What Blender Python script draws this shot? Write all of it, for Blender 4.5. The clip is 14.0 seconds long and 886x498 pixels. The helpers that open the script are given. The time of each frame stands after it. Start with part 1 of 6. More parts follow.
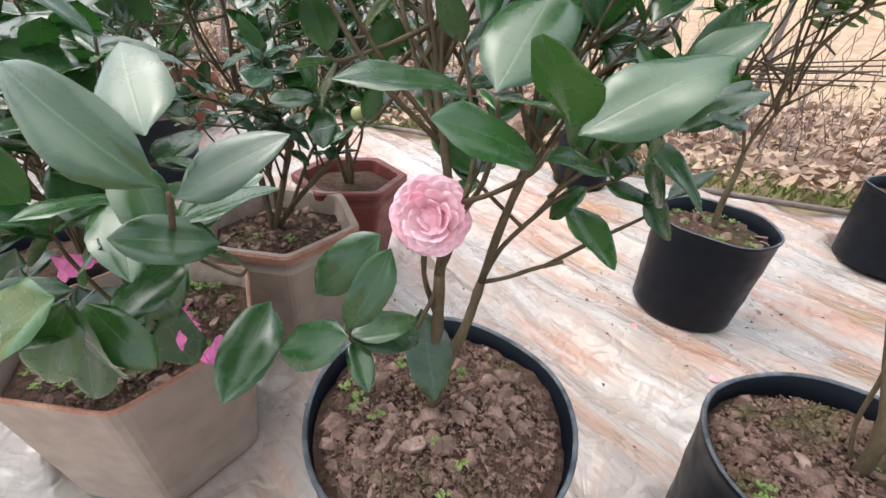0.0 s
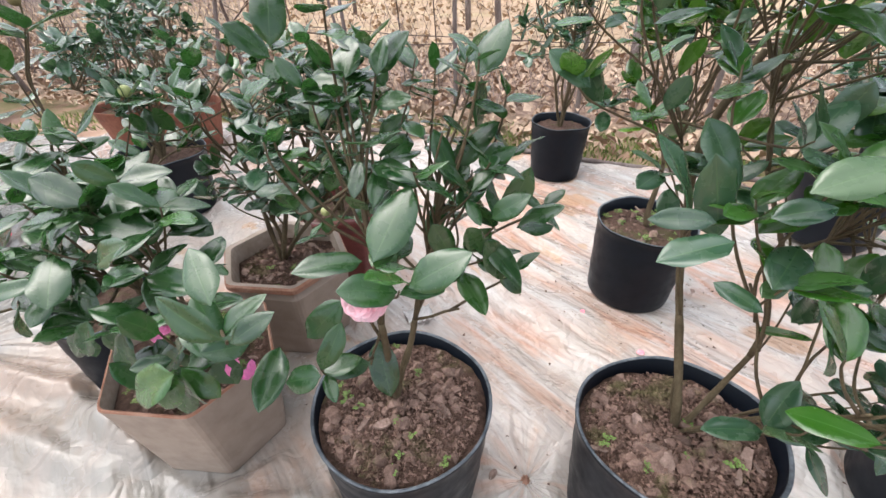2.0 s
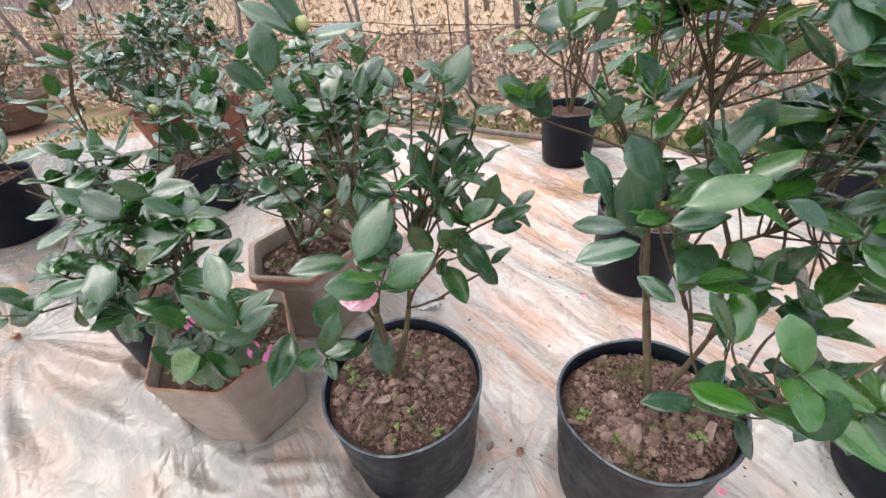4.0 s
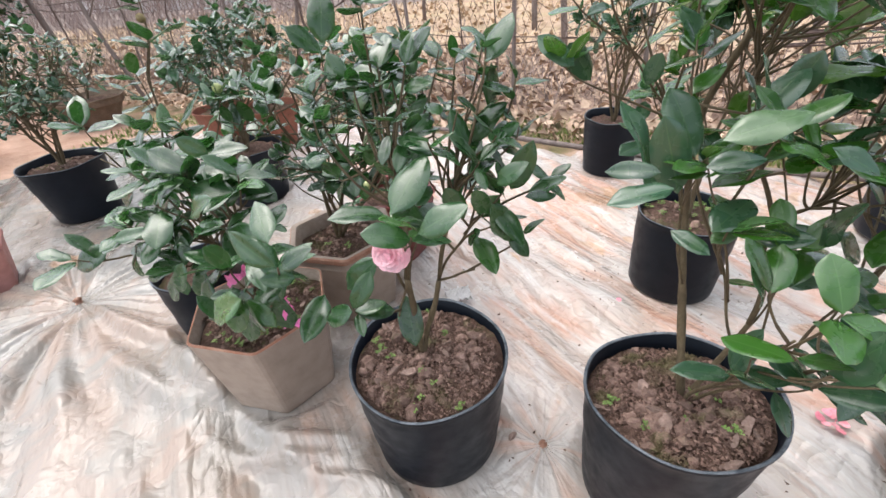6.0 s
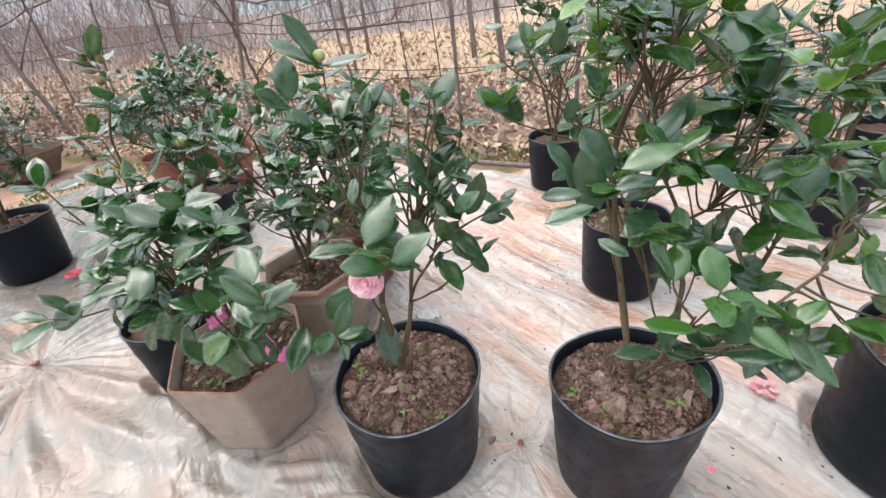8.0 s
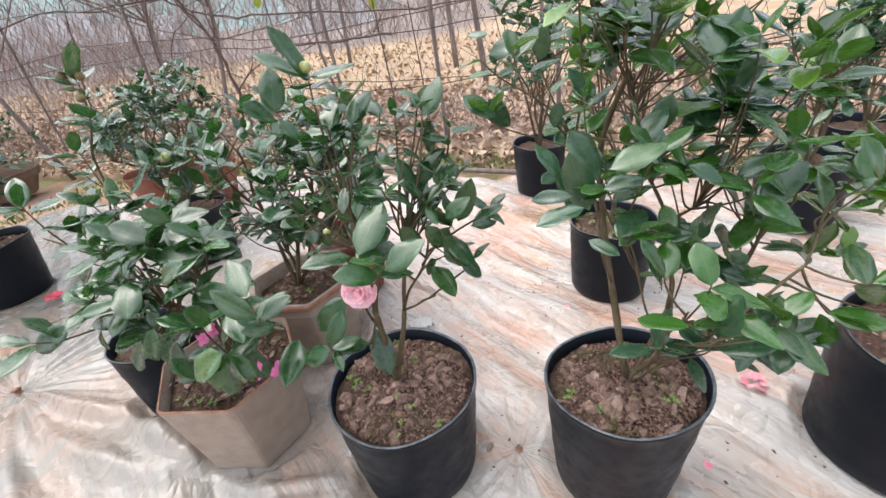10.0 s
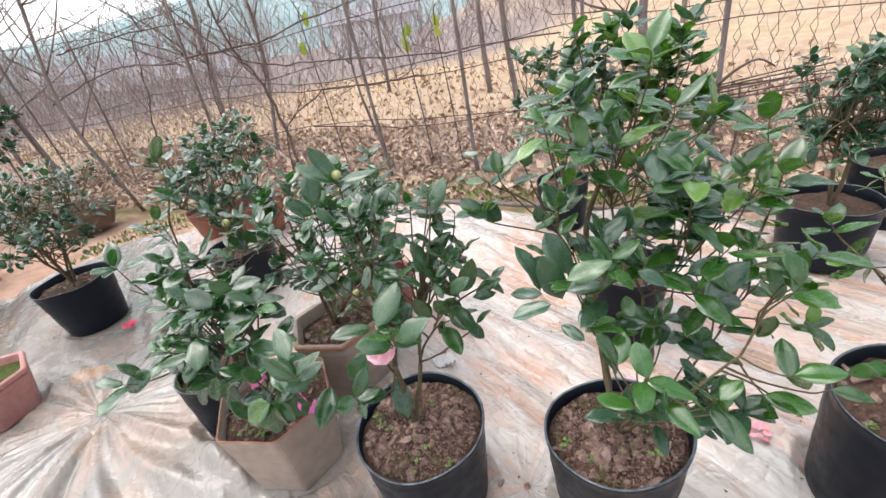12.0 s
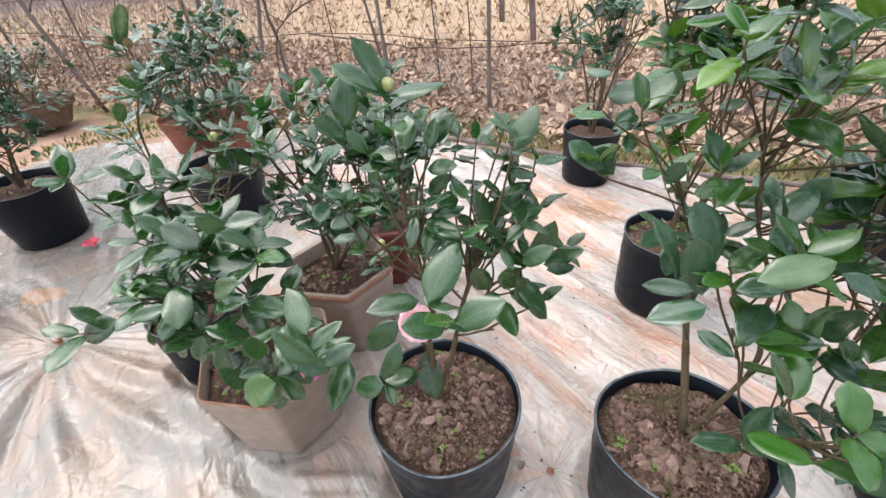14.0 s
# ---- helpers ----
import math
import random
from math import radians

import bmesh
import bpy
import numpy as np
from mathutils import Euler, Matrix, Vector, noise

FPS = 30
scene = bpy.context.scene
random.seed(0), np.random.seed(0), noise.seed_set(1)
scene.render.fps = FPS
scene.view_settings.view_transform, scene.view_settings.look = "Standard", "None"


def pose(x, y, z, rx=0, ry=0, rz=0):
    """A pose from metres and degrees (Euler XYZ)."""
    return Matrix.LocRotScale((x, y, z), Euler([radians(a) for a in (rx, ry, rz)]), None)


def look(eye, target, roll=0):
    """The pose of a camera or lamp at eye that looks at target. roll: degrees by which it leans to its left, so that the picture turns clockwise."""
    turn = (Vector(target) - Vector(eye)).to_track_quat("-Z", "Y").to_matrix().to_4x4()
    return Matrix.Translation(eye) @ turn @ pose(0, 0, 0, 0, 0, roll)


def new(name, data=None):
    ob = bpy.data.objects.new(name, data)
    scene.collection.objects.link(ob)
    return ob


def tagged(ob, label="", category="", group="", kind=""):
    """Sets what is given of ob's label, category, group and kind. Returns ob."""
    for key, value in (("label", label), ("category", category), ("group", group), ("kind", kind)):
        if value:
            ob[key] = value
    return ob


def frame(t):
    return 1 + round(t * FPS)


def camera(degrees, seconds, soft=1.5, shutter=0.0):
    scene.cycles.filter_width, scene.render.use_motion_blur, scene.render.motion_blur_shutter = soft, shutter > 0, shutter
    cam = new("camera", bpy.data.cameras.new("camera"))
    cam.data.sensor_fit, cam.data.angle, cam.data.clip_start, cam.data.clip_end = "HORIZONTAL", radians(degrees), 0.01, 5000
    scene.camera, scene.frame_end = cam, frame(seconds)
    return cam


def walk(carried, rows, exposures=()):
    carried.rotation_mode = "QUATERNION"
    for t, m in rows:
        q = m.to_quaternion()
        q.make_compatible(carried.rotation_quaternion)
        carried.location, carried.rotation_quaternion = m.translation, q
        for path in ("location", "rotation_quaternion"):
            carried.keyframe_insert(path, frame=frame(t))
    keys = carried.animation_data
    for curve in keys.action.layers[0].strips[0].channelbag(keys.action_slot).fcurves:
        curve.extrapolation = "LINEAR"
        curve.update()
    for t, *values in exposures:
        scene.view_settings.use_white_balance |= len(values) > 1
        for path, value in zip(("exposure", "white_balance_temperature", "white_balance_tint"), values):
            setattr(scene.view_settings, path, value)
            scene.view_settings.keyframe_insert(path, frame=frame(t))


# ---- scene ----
cam = camera(93.88, 14.0)
PATH = [
    (0, (-0.0329, 0.0698, 0.5844), (0.1857, 1.7696, -0.4466), 4.68),
    (0.5, (-0.0339, 0.0648, 0.5917), (0.2557, 1.6852, -0.5443), 6.57),
    (1, (-0.0212, 0.0512, 0.6273), (0.3502, 1.6603, -0.5009), 4.84),
    (1.5, (0.0102, 0.0063, 0.7085), (0.2992, 1.5963, -0.4698), 1.33),
    (2, (0.0474, -0.0440, 0.7773), (0.1902, 1.5827, -0.3774), -1.15),
    (2.2, (0.0586, -0.0421, 0.7782), (0.2120, 1.5750, -0.3886), -0.68),
    (4.3, (0.1067, -0.0983, 0.8283), (0.0866, 1.4940, -0.3818), -5.89),
    (4.5, (0.1080, -0.1026, 0.8267), (0.0782, 1.5033, -0.3650), -6.02),
    (5, (0.1041, -0.1124, 0.8341), (0.0421, 1.5254, -0.3120), -6.06),
    (5.5, (0.1109, -0.1136, 0.8299), (-0.0141, 1.5442, -0.2820), -5.89),
    (6, (0.1026, -0.1392, 0.7774), (-0.0548, 1.5030, -0.3531), -5.05),
    (6.5, (0.0827, -0.1679, 0.8033), (-0.0699, 1.5033, -0.2847), -7.18),
    (7, (0.0785, -0.1904, 0.8239), (-0.0440, 1.5084, -0.2245), -7.83),
    (7.5, (0.0892, -0.1973, 0.8236), (0.0457, 1.5107, -0.2160), -7.59),
    (8, (0.0994, -0.1955, 0.8166), (0.1288, 1.5029, -0.2392), -7.05),
    (8.2, (0.0959, -0.2002, 0.8132), (0.1511, 1.4898, -0.2549), -6.74),
    (10.3, (0.0936, -0.1961, 0.8163), (0.1885, 1.5314, -0.1870), -8.16),
    (10.5, (0.1048, -0.1939, 0.8238), (0.1925, 1.5411, -0.1672), -8.67),
    (11, (0.1228, -0.2064, 0.8619), (0.1639, 1.5201, -0.1469), -11.43),
    (11.5, (0.1491, -0.2569, 0.9138), (0.1574, 1.4679, -0.0986), -11.60),
    (12, (0.1592, -0.2530, 0.9452), (0.0769, 1.5078, 0.0002), -10.92),
    (12.5, (0.1627, -0.2391, 0.9480), (-0.1811, 1.4962, 0.0149), -12.15),
    (13, (0.1868, -0.2189, 0.9352), (-0.2376, 1.4510, -0.0804), -14.29),
    (13.5, (0.1524, -0.1730, 0.9241), (-0.1333, 1.4902, -0.1493), -11.07),
    (14, (0.0346, -0.0881, 0.8901), (0.0233, 1.5116, -0.3102), -4.06),
]
walk(cam, [(t, look(eye, target, roll)) for t, eye, target, roll in PATH], [(0.0, 1.42), (14.0, 1.42)])

# ---- world, sun and exposure ----
world = bpy.data.worlds.new("overcast_sky")
scene.world = world
world.use_nodes = True
wn = world.node_tree
wn.nodes.clear()
sky = wn.nodes.new("ShaderNodeTexSky")
sky.sky_type = "NISHITA"
sky.sun_disc = False
sky.sun_elevation = radians(64)
sky.sun_rotation = radians(302)
sky.air_density, sky.dust_density, sky.ozone_density = 1.0, 3.0, 1.0
hsv = wn.nodes.new("ShaderNodeHueSaturation")
hsv.inputs["Saturation"].default_value = 0.42
wbg = wn.nodes.new("ShaderNodeBackground")
wbg.inputs["Strength"].default_value = 0.15
wout = wn.nodes.new("ShaderNodeOutputWorld")
wn.links.new(sky.outputs[0], hsv.inputs["Color"])
wn.links.new(hsv.outputs[0], wbg.inputs["Color"])
wn.links.new(wbg.outputs[0], wout.inputs["Surface"])

sun_data = bpy.data.lights.new("sun", "SUN")
sun_data.energy, sun_data.angle, sun_data.color = 0.8, radians(85), (0.985, 1.0, 0.985)
sun = new("sun", sun_data)
sun.matrix_world = look((0, 0, 10), (0.22, 0.20, 9.0))

# ---- materials ----


class Nodes:
    """A small builder for node materials."""

    def __init__(self, name):
        self.mat = bpy.data.materials.new(name)
        self.mat.use_nodes = True
        self.t = self.mat.node_tree
        self.t.nodes.clear()
        self.out = self.t.nodes.new("ShaderNodeOutputMaterial")

    def add(self, kind, **values):
        n = self.t.nodes.new(kind)
        for key, v in values.items():
            n.inputs[key.replace("_", " ")].default_value = v
        return n

    def link(self, a, b):
        self.t.links.new(a, b)

    def coords(self, which="Object"):
        return self.t.nodes.new("ShaderNodeTexCoord").outputs[which]

    def position(self):
        return self.t.nodes.new("ShaderNodeNewGeometry").outputs["Position"]

    def scaled(self, vec, scale=(1, 1, 1), turn=0.0):
        if turn:
            first = self.t.nodes.new("ShaderNodeMapping")
            first.inputs["Rotation"].default_value = (0, 0, turn)
            self.link(vec, first.inputs["Vector"])
            vec = first.outputs[0]
        n = self.t.nodes.new("ShaderNodeMapping")
        n.inputs["Scale"].default_value = scale
        self.link(vec, n.inputs["Vector"])
        return n.outputs[0]

    def noise(self, vec, scale, detail=4.0, rough=0.55, distort=0.0):
        n = self.add("ShaderNodeTexNoise", Scale=scale, Detail=detail, Roughness=rough, Distortion=distort)
        self.link(vec, n.inputs["Vector"])
        return n.outputs["Fac"]

    def ramp(self, fac, stops, smooth=True):
        n = self.t.nodes.new("ShaderNodeValToRGB")
        r = n.color_ramp
        if smooth:
            r.interpolation = "EASE"
        while len(r.elements) < len(stops):
            r.elements.new(0.5)
        for e, (p, c) in zip(r.elements, stops):
            e.position = p
            e.color = (*c, 1) if len(c) == 3 else c
        self.link(fac, n.inputs[0])
        return n.outputs[0]

    def grey(self, fac, lo, hi, a=0.0, b=1.0):
        n = self.add("ShaderNodeMapRange")
        for key, v in (("From Min", lo), ("From Max", hi), ("To Min", a), ("To Max", b)):
            n.inputs[key].default_value = v
        self.link(fac, n.inputs["Value"])
        return n.outputs["Result"]

    def mix(self, fac, a, b, blend="MIX"):
        n = self.t.nodes.new("ShaderNodeMix")
        n.data_type, n.blend_type = "RGBA", blend
        for sock, v in ((n.inputs[0], fac), (n.inputs[6], a), (n.inputs[7], b)):
            if isinstance(v, (int, float)):
                sock.default_value = v
            elif isinstance(v, tuple):
                sock.default_value = (*v, 1)
            else:
                self.link(v, sock)
        return n.outputs[2]

    def math(self, op, a, b=0.0):
        n = self.t.nodes.new("ShaderNodeMath")
        n.operation = op
        for sock, v in ((n.inputs[0], a), (n.inputs[1], b)):
            if isinstance(v, (int, float)):
                sock.default_value = v
            else:
                self.link(v, sock)
        return n.outputs[0]

    def bump(self, height, strength=0.5, distance=0.01):
        n = self.add("ShaderNodeBump", Strength=strength, Distance=distance)
        self.link(height, n.inputs["Height"])
        return n.outputs[0]

    def random(self, island=False):
        if island:
            return self.t.nodes.new("ShaderNodeNewGeometry").outputs["Random Per Island"]
        return self.t.nodes.new("ShaderNodeObjectInfo").outputs["Random"]

    def surface(self, color, rough=0.6, normal=None, spec=0.5, metal=0.0, coat=0.0):
        p = self.t.nodes.new("ShaderNodeBsdfPrincipled")
        for key, v in (("Base Color", color), ("Roughness", rough), ("Specular IOR Level", spec), ("Metallic", metal), ("Coat Weight", coat)):
            if isinstance(v, tuple):
                p.inputs[key].default_value = (*v, 1)
            elif isinstance(v, (int, float)):
                p.inputs[key].default_value = v
            else:
                self.link(v, p.inputs[key])
        p.inputs["Coat Roughness"].default_value = 0.26
        if normal is not None:
            self.link(normal, p.inputs["Normal"])
        return p.outputs[0]

    def done(self, shader):
        self.link(shader, self.out.inputs["Surface"])
        return self.mat


def leaf_material(name, dark, mid, fresh, thin, island=False):
    """Glossy evergreen leaf: pale midrib and side veins, light shining through."""
    n = Nodes(name)
    uv = n.coords("UV")
    sep = n.t.nodes.new("ShaderNodeSeparateXYZ")
    n.link(uv, sep.inputs[0])
    across = n.math("ABSOLUTE", n.math("SUBTRACT", sep.outputs[0], 0.5))
    rib = n.grey(across, 0.0, 0.03, 0.9, 0.0)
    wave = n.math("SINE", n.math("MULTIPLY", n.math("SUBTRACT", sep.outputs[1], n.math("MULTIPLY", across, 0.75)), 52.0))
    vein = n.grey(wave, 0.86, 1.0, 0.0, 0.07)
    rnd = n.random(island)
    col = n.ramp(rnd, [(0.0, dark), (0.6, mid), (0.88, mid), (1.0, fresh)])
    blotch = n.noise(n.position(), 60.0, 3.0)
    col = n.mix(n.grey(blotch, 0.35, 0.75, 0.0, 0.45), col, n.mix(0.5, col, (0.10, 0.17, 0.05)))
    col = n.mix(n.math("MULTIPLY", n.math("MAXIMUM", rib, vein), 0.28), col, (0.14, 0.27, 0.09))
    fine = n.noise(n.position(), 350.0, 2.0)
    height = n.math("ADD", n.math("MULTIPLY", n.math("MAXIMUM", rib, vein), -0.6), n.math("MULTIPLY", fine, 0.25))
    rough = n.grey(blotch, 0.3, 0.7, 0.19, 0.35)
    face = n.surface(col, rough, n.bump(height, 0.22, 0.0010), 0.5, 0.0, 0.7)
    glow = n.t.nodes.new("ShaderNodeBsdfTranslucent")
    n.link(n.mix(rnd, thin, fresh), glow.inputs["Color"])
    both = n.add("ShaderNodeMixShader", Fac=0.20)
    n.link(face, both.inputs[1])
    n.link(glow.outputs[0], both.inputs[2])
    return n.done(both.outputs[0])


LEAF_DARK = leaf_material("leaf_dark_green", (0.0072, 0.032, 0.010), (0.0145, 0.063, 0.016), (0.040, 0.118, 0.022), (0.05, 0.19, 0.03))
LEAF_FRESH = leaf_material("leaf_fresh_green", (0.0085, 0.042, 0.007), (0.021, 0.092, 0.009), (0.105, 0.215, 0.020), (0.10, 0.28, 0.02))
# Paler and bluer than LEAF_DARK: bluish sky sheen is put into the leaf colour.
LEAF_FAR_SHEEN = leaf_material("leaf_far_sheen_green", (0.012, 0.042, 0.024), (0.026, 0.075, 0.040), (0.06, 0.12, 0.045), (0.06, 0.18, 0.04), island=True)

LEAF_YELLOW = leaf_material("leaf_yellow_green", (0.22, 0.30, 0.03), (0.34, 0.42, 0.05), (0.42, 0.46, 0.06), (0.35, 0.45, 0.04))


def simple(name, a, b, scale=20.0, rough=0.6, bump=0.4, dist=0.003, spec=0.4, stretch=(1, 1, 1), random=0.0, island=False, fine=6.0):
    """Two tones in noise with a finer grain and relief."""
    n = Nodes(name)
    pos = n.scaled(n.position(), stretch)
    big, small = n.noise(pos, scale, 4.0), n.noise(pos, scale * fine, 4.0)
    col = n.mix(n.grey(big, 0.32, 0.68), a, b)
    col = n.mix(n.grey(small, 0.4, 0.75, 0.0, 0.4), col, tuple(c * 0.55 for c in a))
    if random:
        shade = n.grey(n.random(island), 0.0, 1.0, 1.0 - random, 1.0 + random)
        tone = n.t.nodes.new("ShaderNodeCombineColor")
        for s in range(3):
            n.link(shade, tone.inputs[s])
        col = n.mix(1.0, col, tone.outputs[0], "MULTIPLY")
    return n.done(n.surface(col, n.grey(small, 0.3, 0.7, rough - 0.1, min(1.0, rough + 0.12)), n.bump(n.math("ADD", n.math("MULTIPLY", big, 0.6), small), bump, dist), spec))


BARK = simple("bark_brown", (0.085, 0.062, 0.036), (0.155, 0.12, 0.072), 60.0, 0.75, 0.6, 0.002, 0.25, (1, 1, 0.35))
TWIG = simple("twig_dark", (0.075, 0.055, 0.035), (0.13, 0.10, 0.055), 80.0, 0.7, 0.4, 0.001, 0.25)


def earth_material(name, a, b, scale, bump, dist, random=0.0, island=False):
    """Red-brown potting earth with crumbs, damp darker patches and a thin green film of moss here and there."""
    n = Nodes(name)
    pos = n.position()
    big, small, patch = n.noise(pos, scale, 4.0), n.noise(pos, scale * 5, 4.0), n.noise(pos, 17.0, 3.0, 0.6, 0.5)
    col = n.mix(n.grey(big, 0.32, 0.68), a, b)
    col = n.mix(n.grey(small, 0.45, 0.75, 0.0, 0.45), col, tuple(c * 0.5 for c in a))
    col = n.mix(n.grey(n.noise(pos, 9.0, 2.0), 0.5, 0.62, 0.0, 0.35), col, tuple(c * 0.6 for c in a))
    if random:
        shade = n.grey(n.random(island), 0.0, 1.0, 1.0 - random, 1.0 + random)
        tone = n.t.nodes.new("ShaderNodeCombineColor")
        for k in range(3):
            n.link(shade, tone.inputs[k])
        col = n.mix(1.0, col, tone.outputs[0], "MULTIPLY")
    col = n.mix(n.math("MULTIPLY", n.grey(patch, 0.55, 0.66, 0.0, 0.75), n.grey(small, 0.3, 0.6, 0.4, 1.0)), col, (0.105, 0.105, 0.04))
    return n.done(n.surface(col, 0.92, n.bump(n.math("ADD", n.math("MULTIPLY", big, 0.6), small), bump, dist), 0.2))


SOIL = earth_material("crumbly_soil", (0.090, 0.053, 0.040), (0.20, 0.122, 0.094), 110.0, 1.0, 0.006)
CLOD = earth_material("earth_clod", (0.155, 0.096, 0.076), (0.31, 0.205, 0.168), 70.0, 0.8, 0.003, 0.28)
CRUMB = earth_material("earth_crumb", (0.140, 0.085, 0.066), (0.285, 0.184, 0.148), 90.0, 0.5, 0.002, 0.35, True)
CHIP = simple("dead_leaf_chip", (0.17, 0.112, 0.090), (0.34, 0.235, 0.195), 60.0, 0.8, 0.5, 0.002, 0.25, random=0.25)
BLACK_PLASTIC = simple("black_plastic", (0.0045, 0.0070, 0.0120), (0.0070, 0.0100, 0.0160), 6.0, 0.42, 0.05, 0.002, 0.2)
SCUFFED_EDGE = simple("scuffed_black_edge", (0.05, 0.06, 0.072), (0.17, 0.185, 0.205), 45.0, 0.5, 0.3, 0.001, 0.3)
CREAM_PLASTIC = simple("cream_plastic", (0.335, 0.258, 0.208), (0.37, 0.288, 0.235), 5.0, 0.5, 0.05, 0.001, 0.35)
RED_PLASTIC = simple("red_brown_plastic", (0.155, 0.034, 0.030), (0.21, 0.052, 0.045), 9.0, 0.45, 0.2, 0.001, 0.4)
PINK_PLASTIC = simple("faded_pink_plastic", (0.42, 0.19, 0.165), (0.51, 0.255, 0.23), 8.0, 0.55, 0.25, 0.0015, 0.35)
RIM_STAIN = simple("rim_stain", (0.30, 0.135, 0.085), (0.40, 0.23, 0.165), 40.0, 0.6, 0.2, 0.001, 0.3)
# Soiled inner wall, paler than outside: light falling in is put into its colour.
LIT_DIRTY_INNER = simple("lit_dirty_inner_wall", (0.33, 0.25, 0.20), (0.46, 0.375, 0.31), 14.0, 0.75, 0.2, 0.001, 0.25)
TERRACOTTA = simple("terracotta", (0.21, 0.08, 0.055), (0.29, 0.12, 0.08), 12.0, 0.8, 0.3, 0.002, 0.2)
BOWL_CLAY = simple("brown_clay", (0.12, 0.085, 0.06), (0.20, 0.15, 0.11), 14.0, 0.8, 0.4, 0.004, 0.25)
MOSS = simple("moss", (0.06, 0.085, 0.025), (0.15, 0.17, 0.055), 90.0, 0.95, 1.0, 0.006, 0.1)
WEED = simple("weed_green", (0.13, 0.21, 0.05), (0.22, 0.31, 0.09), 80.0, 0.6, 0.2, 0.001, 0.3, random=0.3)
BUD = simple("bud_yellow_green", (0.30, 0.34, 0.13), (0.42, 0.42, 0.20), 90.0, 0.5, 0.2, 0.0005, 0.35)
BUD_BROWN = simple("bud_brown_scale", (0.14, 0.10, 0.045), (0.25, 0.195, 0.09), 120.0, 0.55, 0.3, 0.0005, 0.35)
PETAL = simple("pink_petal", (0.90, 0.47, 0.56), (0.94, 0.65, 0.71), 40.0, 0.55, 0.2, 0.0008, 0.3, random=0.1)
RED_PETAL = simple("red_petal", (0.62, 0.05, 0.09), (0.72, 0.10, 0.14), 40.0, 0.55, 0.2, 0.0008, 0.3, random=0.15)
DEAD_PETAL = simple("fallen_petal", (0.74, 0.20, 0.28), (0.80, 0.38, 0.40), 40.0, 0.6, 0.3, 0.001, 0.3, random=0.2)
RIBBON = simple("magenta_ribbon", (0.88, 0.16, 0.46), (0.92, 0.28, 0.58), 30.0, 0.35, 0.2, 0.001, 0.5)
BUD_YELLOW = simple("yellow_petal", (0.80, 0.62, 0.03), (0.85, 0.70, 0.06), 40.0, 0.5, 0.2, 0.0008, 0.3)
STRAW_CANE = simple("straw_cane", (0.42, 0.27, 0.13), (0.52, 0.36, 0.19), 30.0, 0.6, 0.3, 0.001, 0.3, (1, 1, 0.2))
RUST = simple("rusty_wire", (0.085, 0.058, 0.05), (0.15, 0.105, 0.09), 60.0, 0.8, 0.3, 0.001, 0.3)
# Weathered wood and dry twigs, both lightened: background haze is put into their colours.
POST_WOOD = simple("weathered_post", (0.15, 0.118, 0.108), (0.25, 0.205, 0.188), 30.0, 0.85, 0.7, 0.004, 0.2, (1, 1, 0.2))
HAZED_TWIG = simple("hazed_dry_twig", (0.23, 0.180, 0.170), (0.39, 0.318, 0.305), 20.0, 0.85, 0.3, 0.002, 0.15, random=0.3, island=True)
LITTER = simple("dry_leaf_litter", (0.38, 0.262, 0.188), (0.54, 0.405, 0.305), 12.0, 0.85, 0.2, 0.002, 0.2, random=0.28, island=True)
GRASS_GREEN = simple("weedy_grass", (0.13, 0.19, 0.045), (0.27, 0.31, 0.10), 9.0, 0.75, 0.2, 0.002, 0.25, random=0.4, island=True)
DRY_GRASS = simple("straw_grass", (0.40, 0.285, 0.185), (0.50, 0.375, 0.265), 9.0, 0.85, 0.2, 0.002, 0.2, random=0.2, island=True)
WHITE_WALL = simple("white_render", (0.66, 0.66, 0.68), (0.76, 0.76, 0.77), 0.8, 0.8, 0.2, 0.01, 0.2)
GREY_ROOF = simple("grey_roof", (0.24, 0.25, 0.28), (0.33, 0.34, 0.36), 0.8, 0.7, 0.2, 0.02, 0.3)
PAPER = simple("white_paper", (0.64, 0.61, 0.60), (0.74, 0.71, 0.70), 30.0, 0.8, 0.2, 0.001, 0.2)
# Pale blue-green: the haze of distance is put into the hill's colour.
HAZED_HILL = simple("hazed_wooded_hill", (0.24, 0.35, 0.35), (0.40, 0.50, 0.50), 0.09, 0.95, 0.4, 1.0, 0.05)


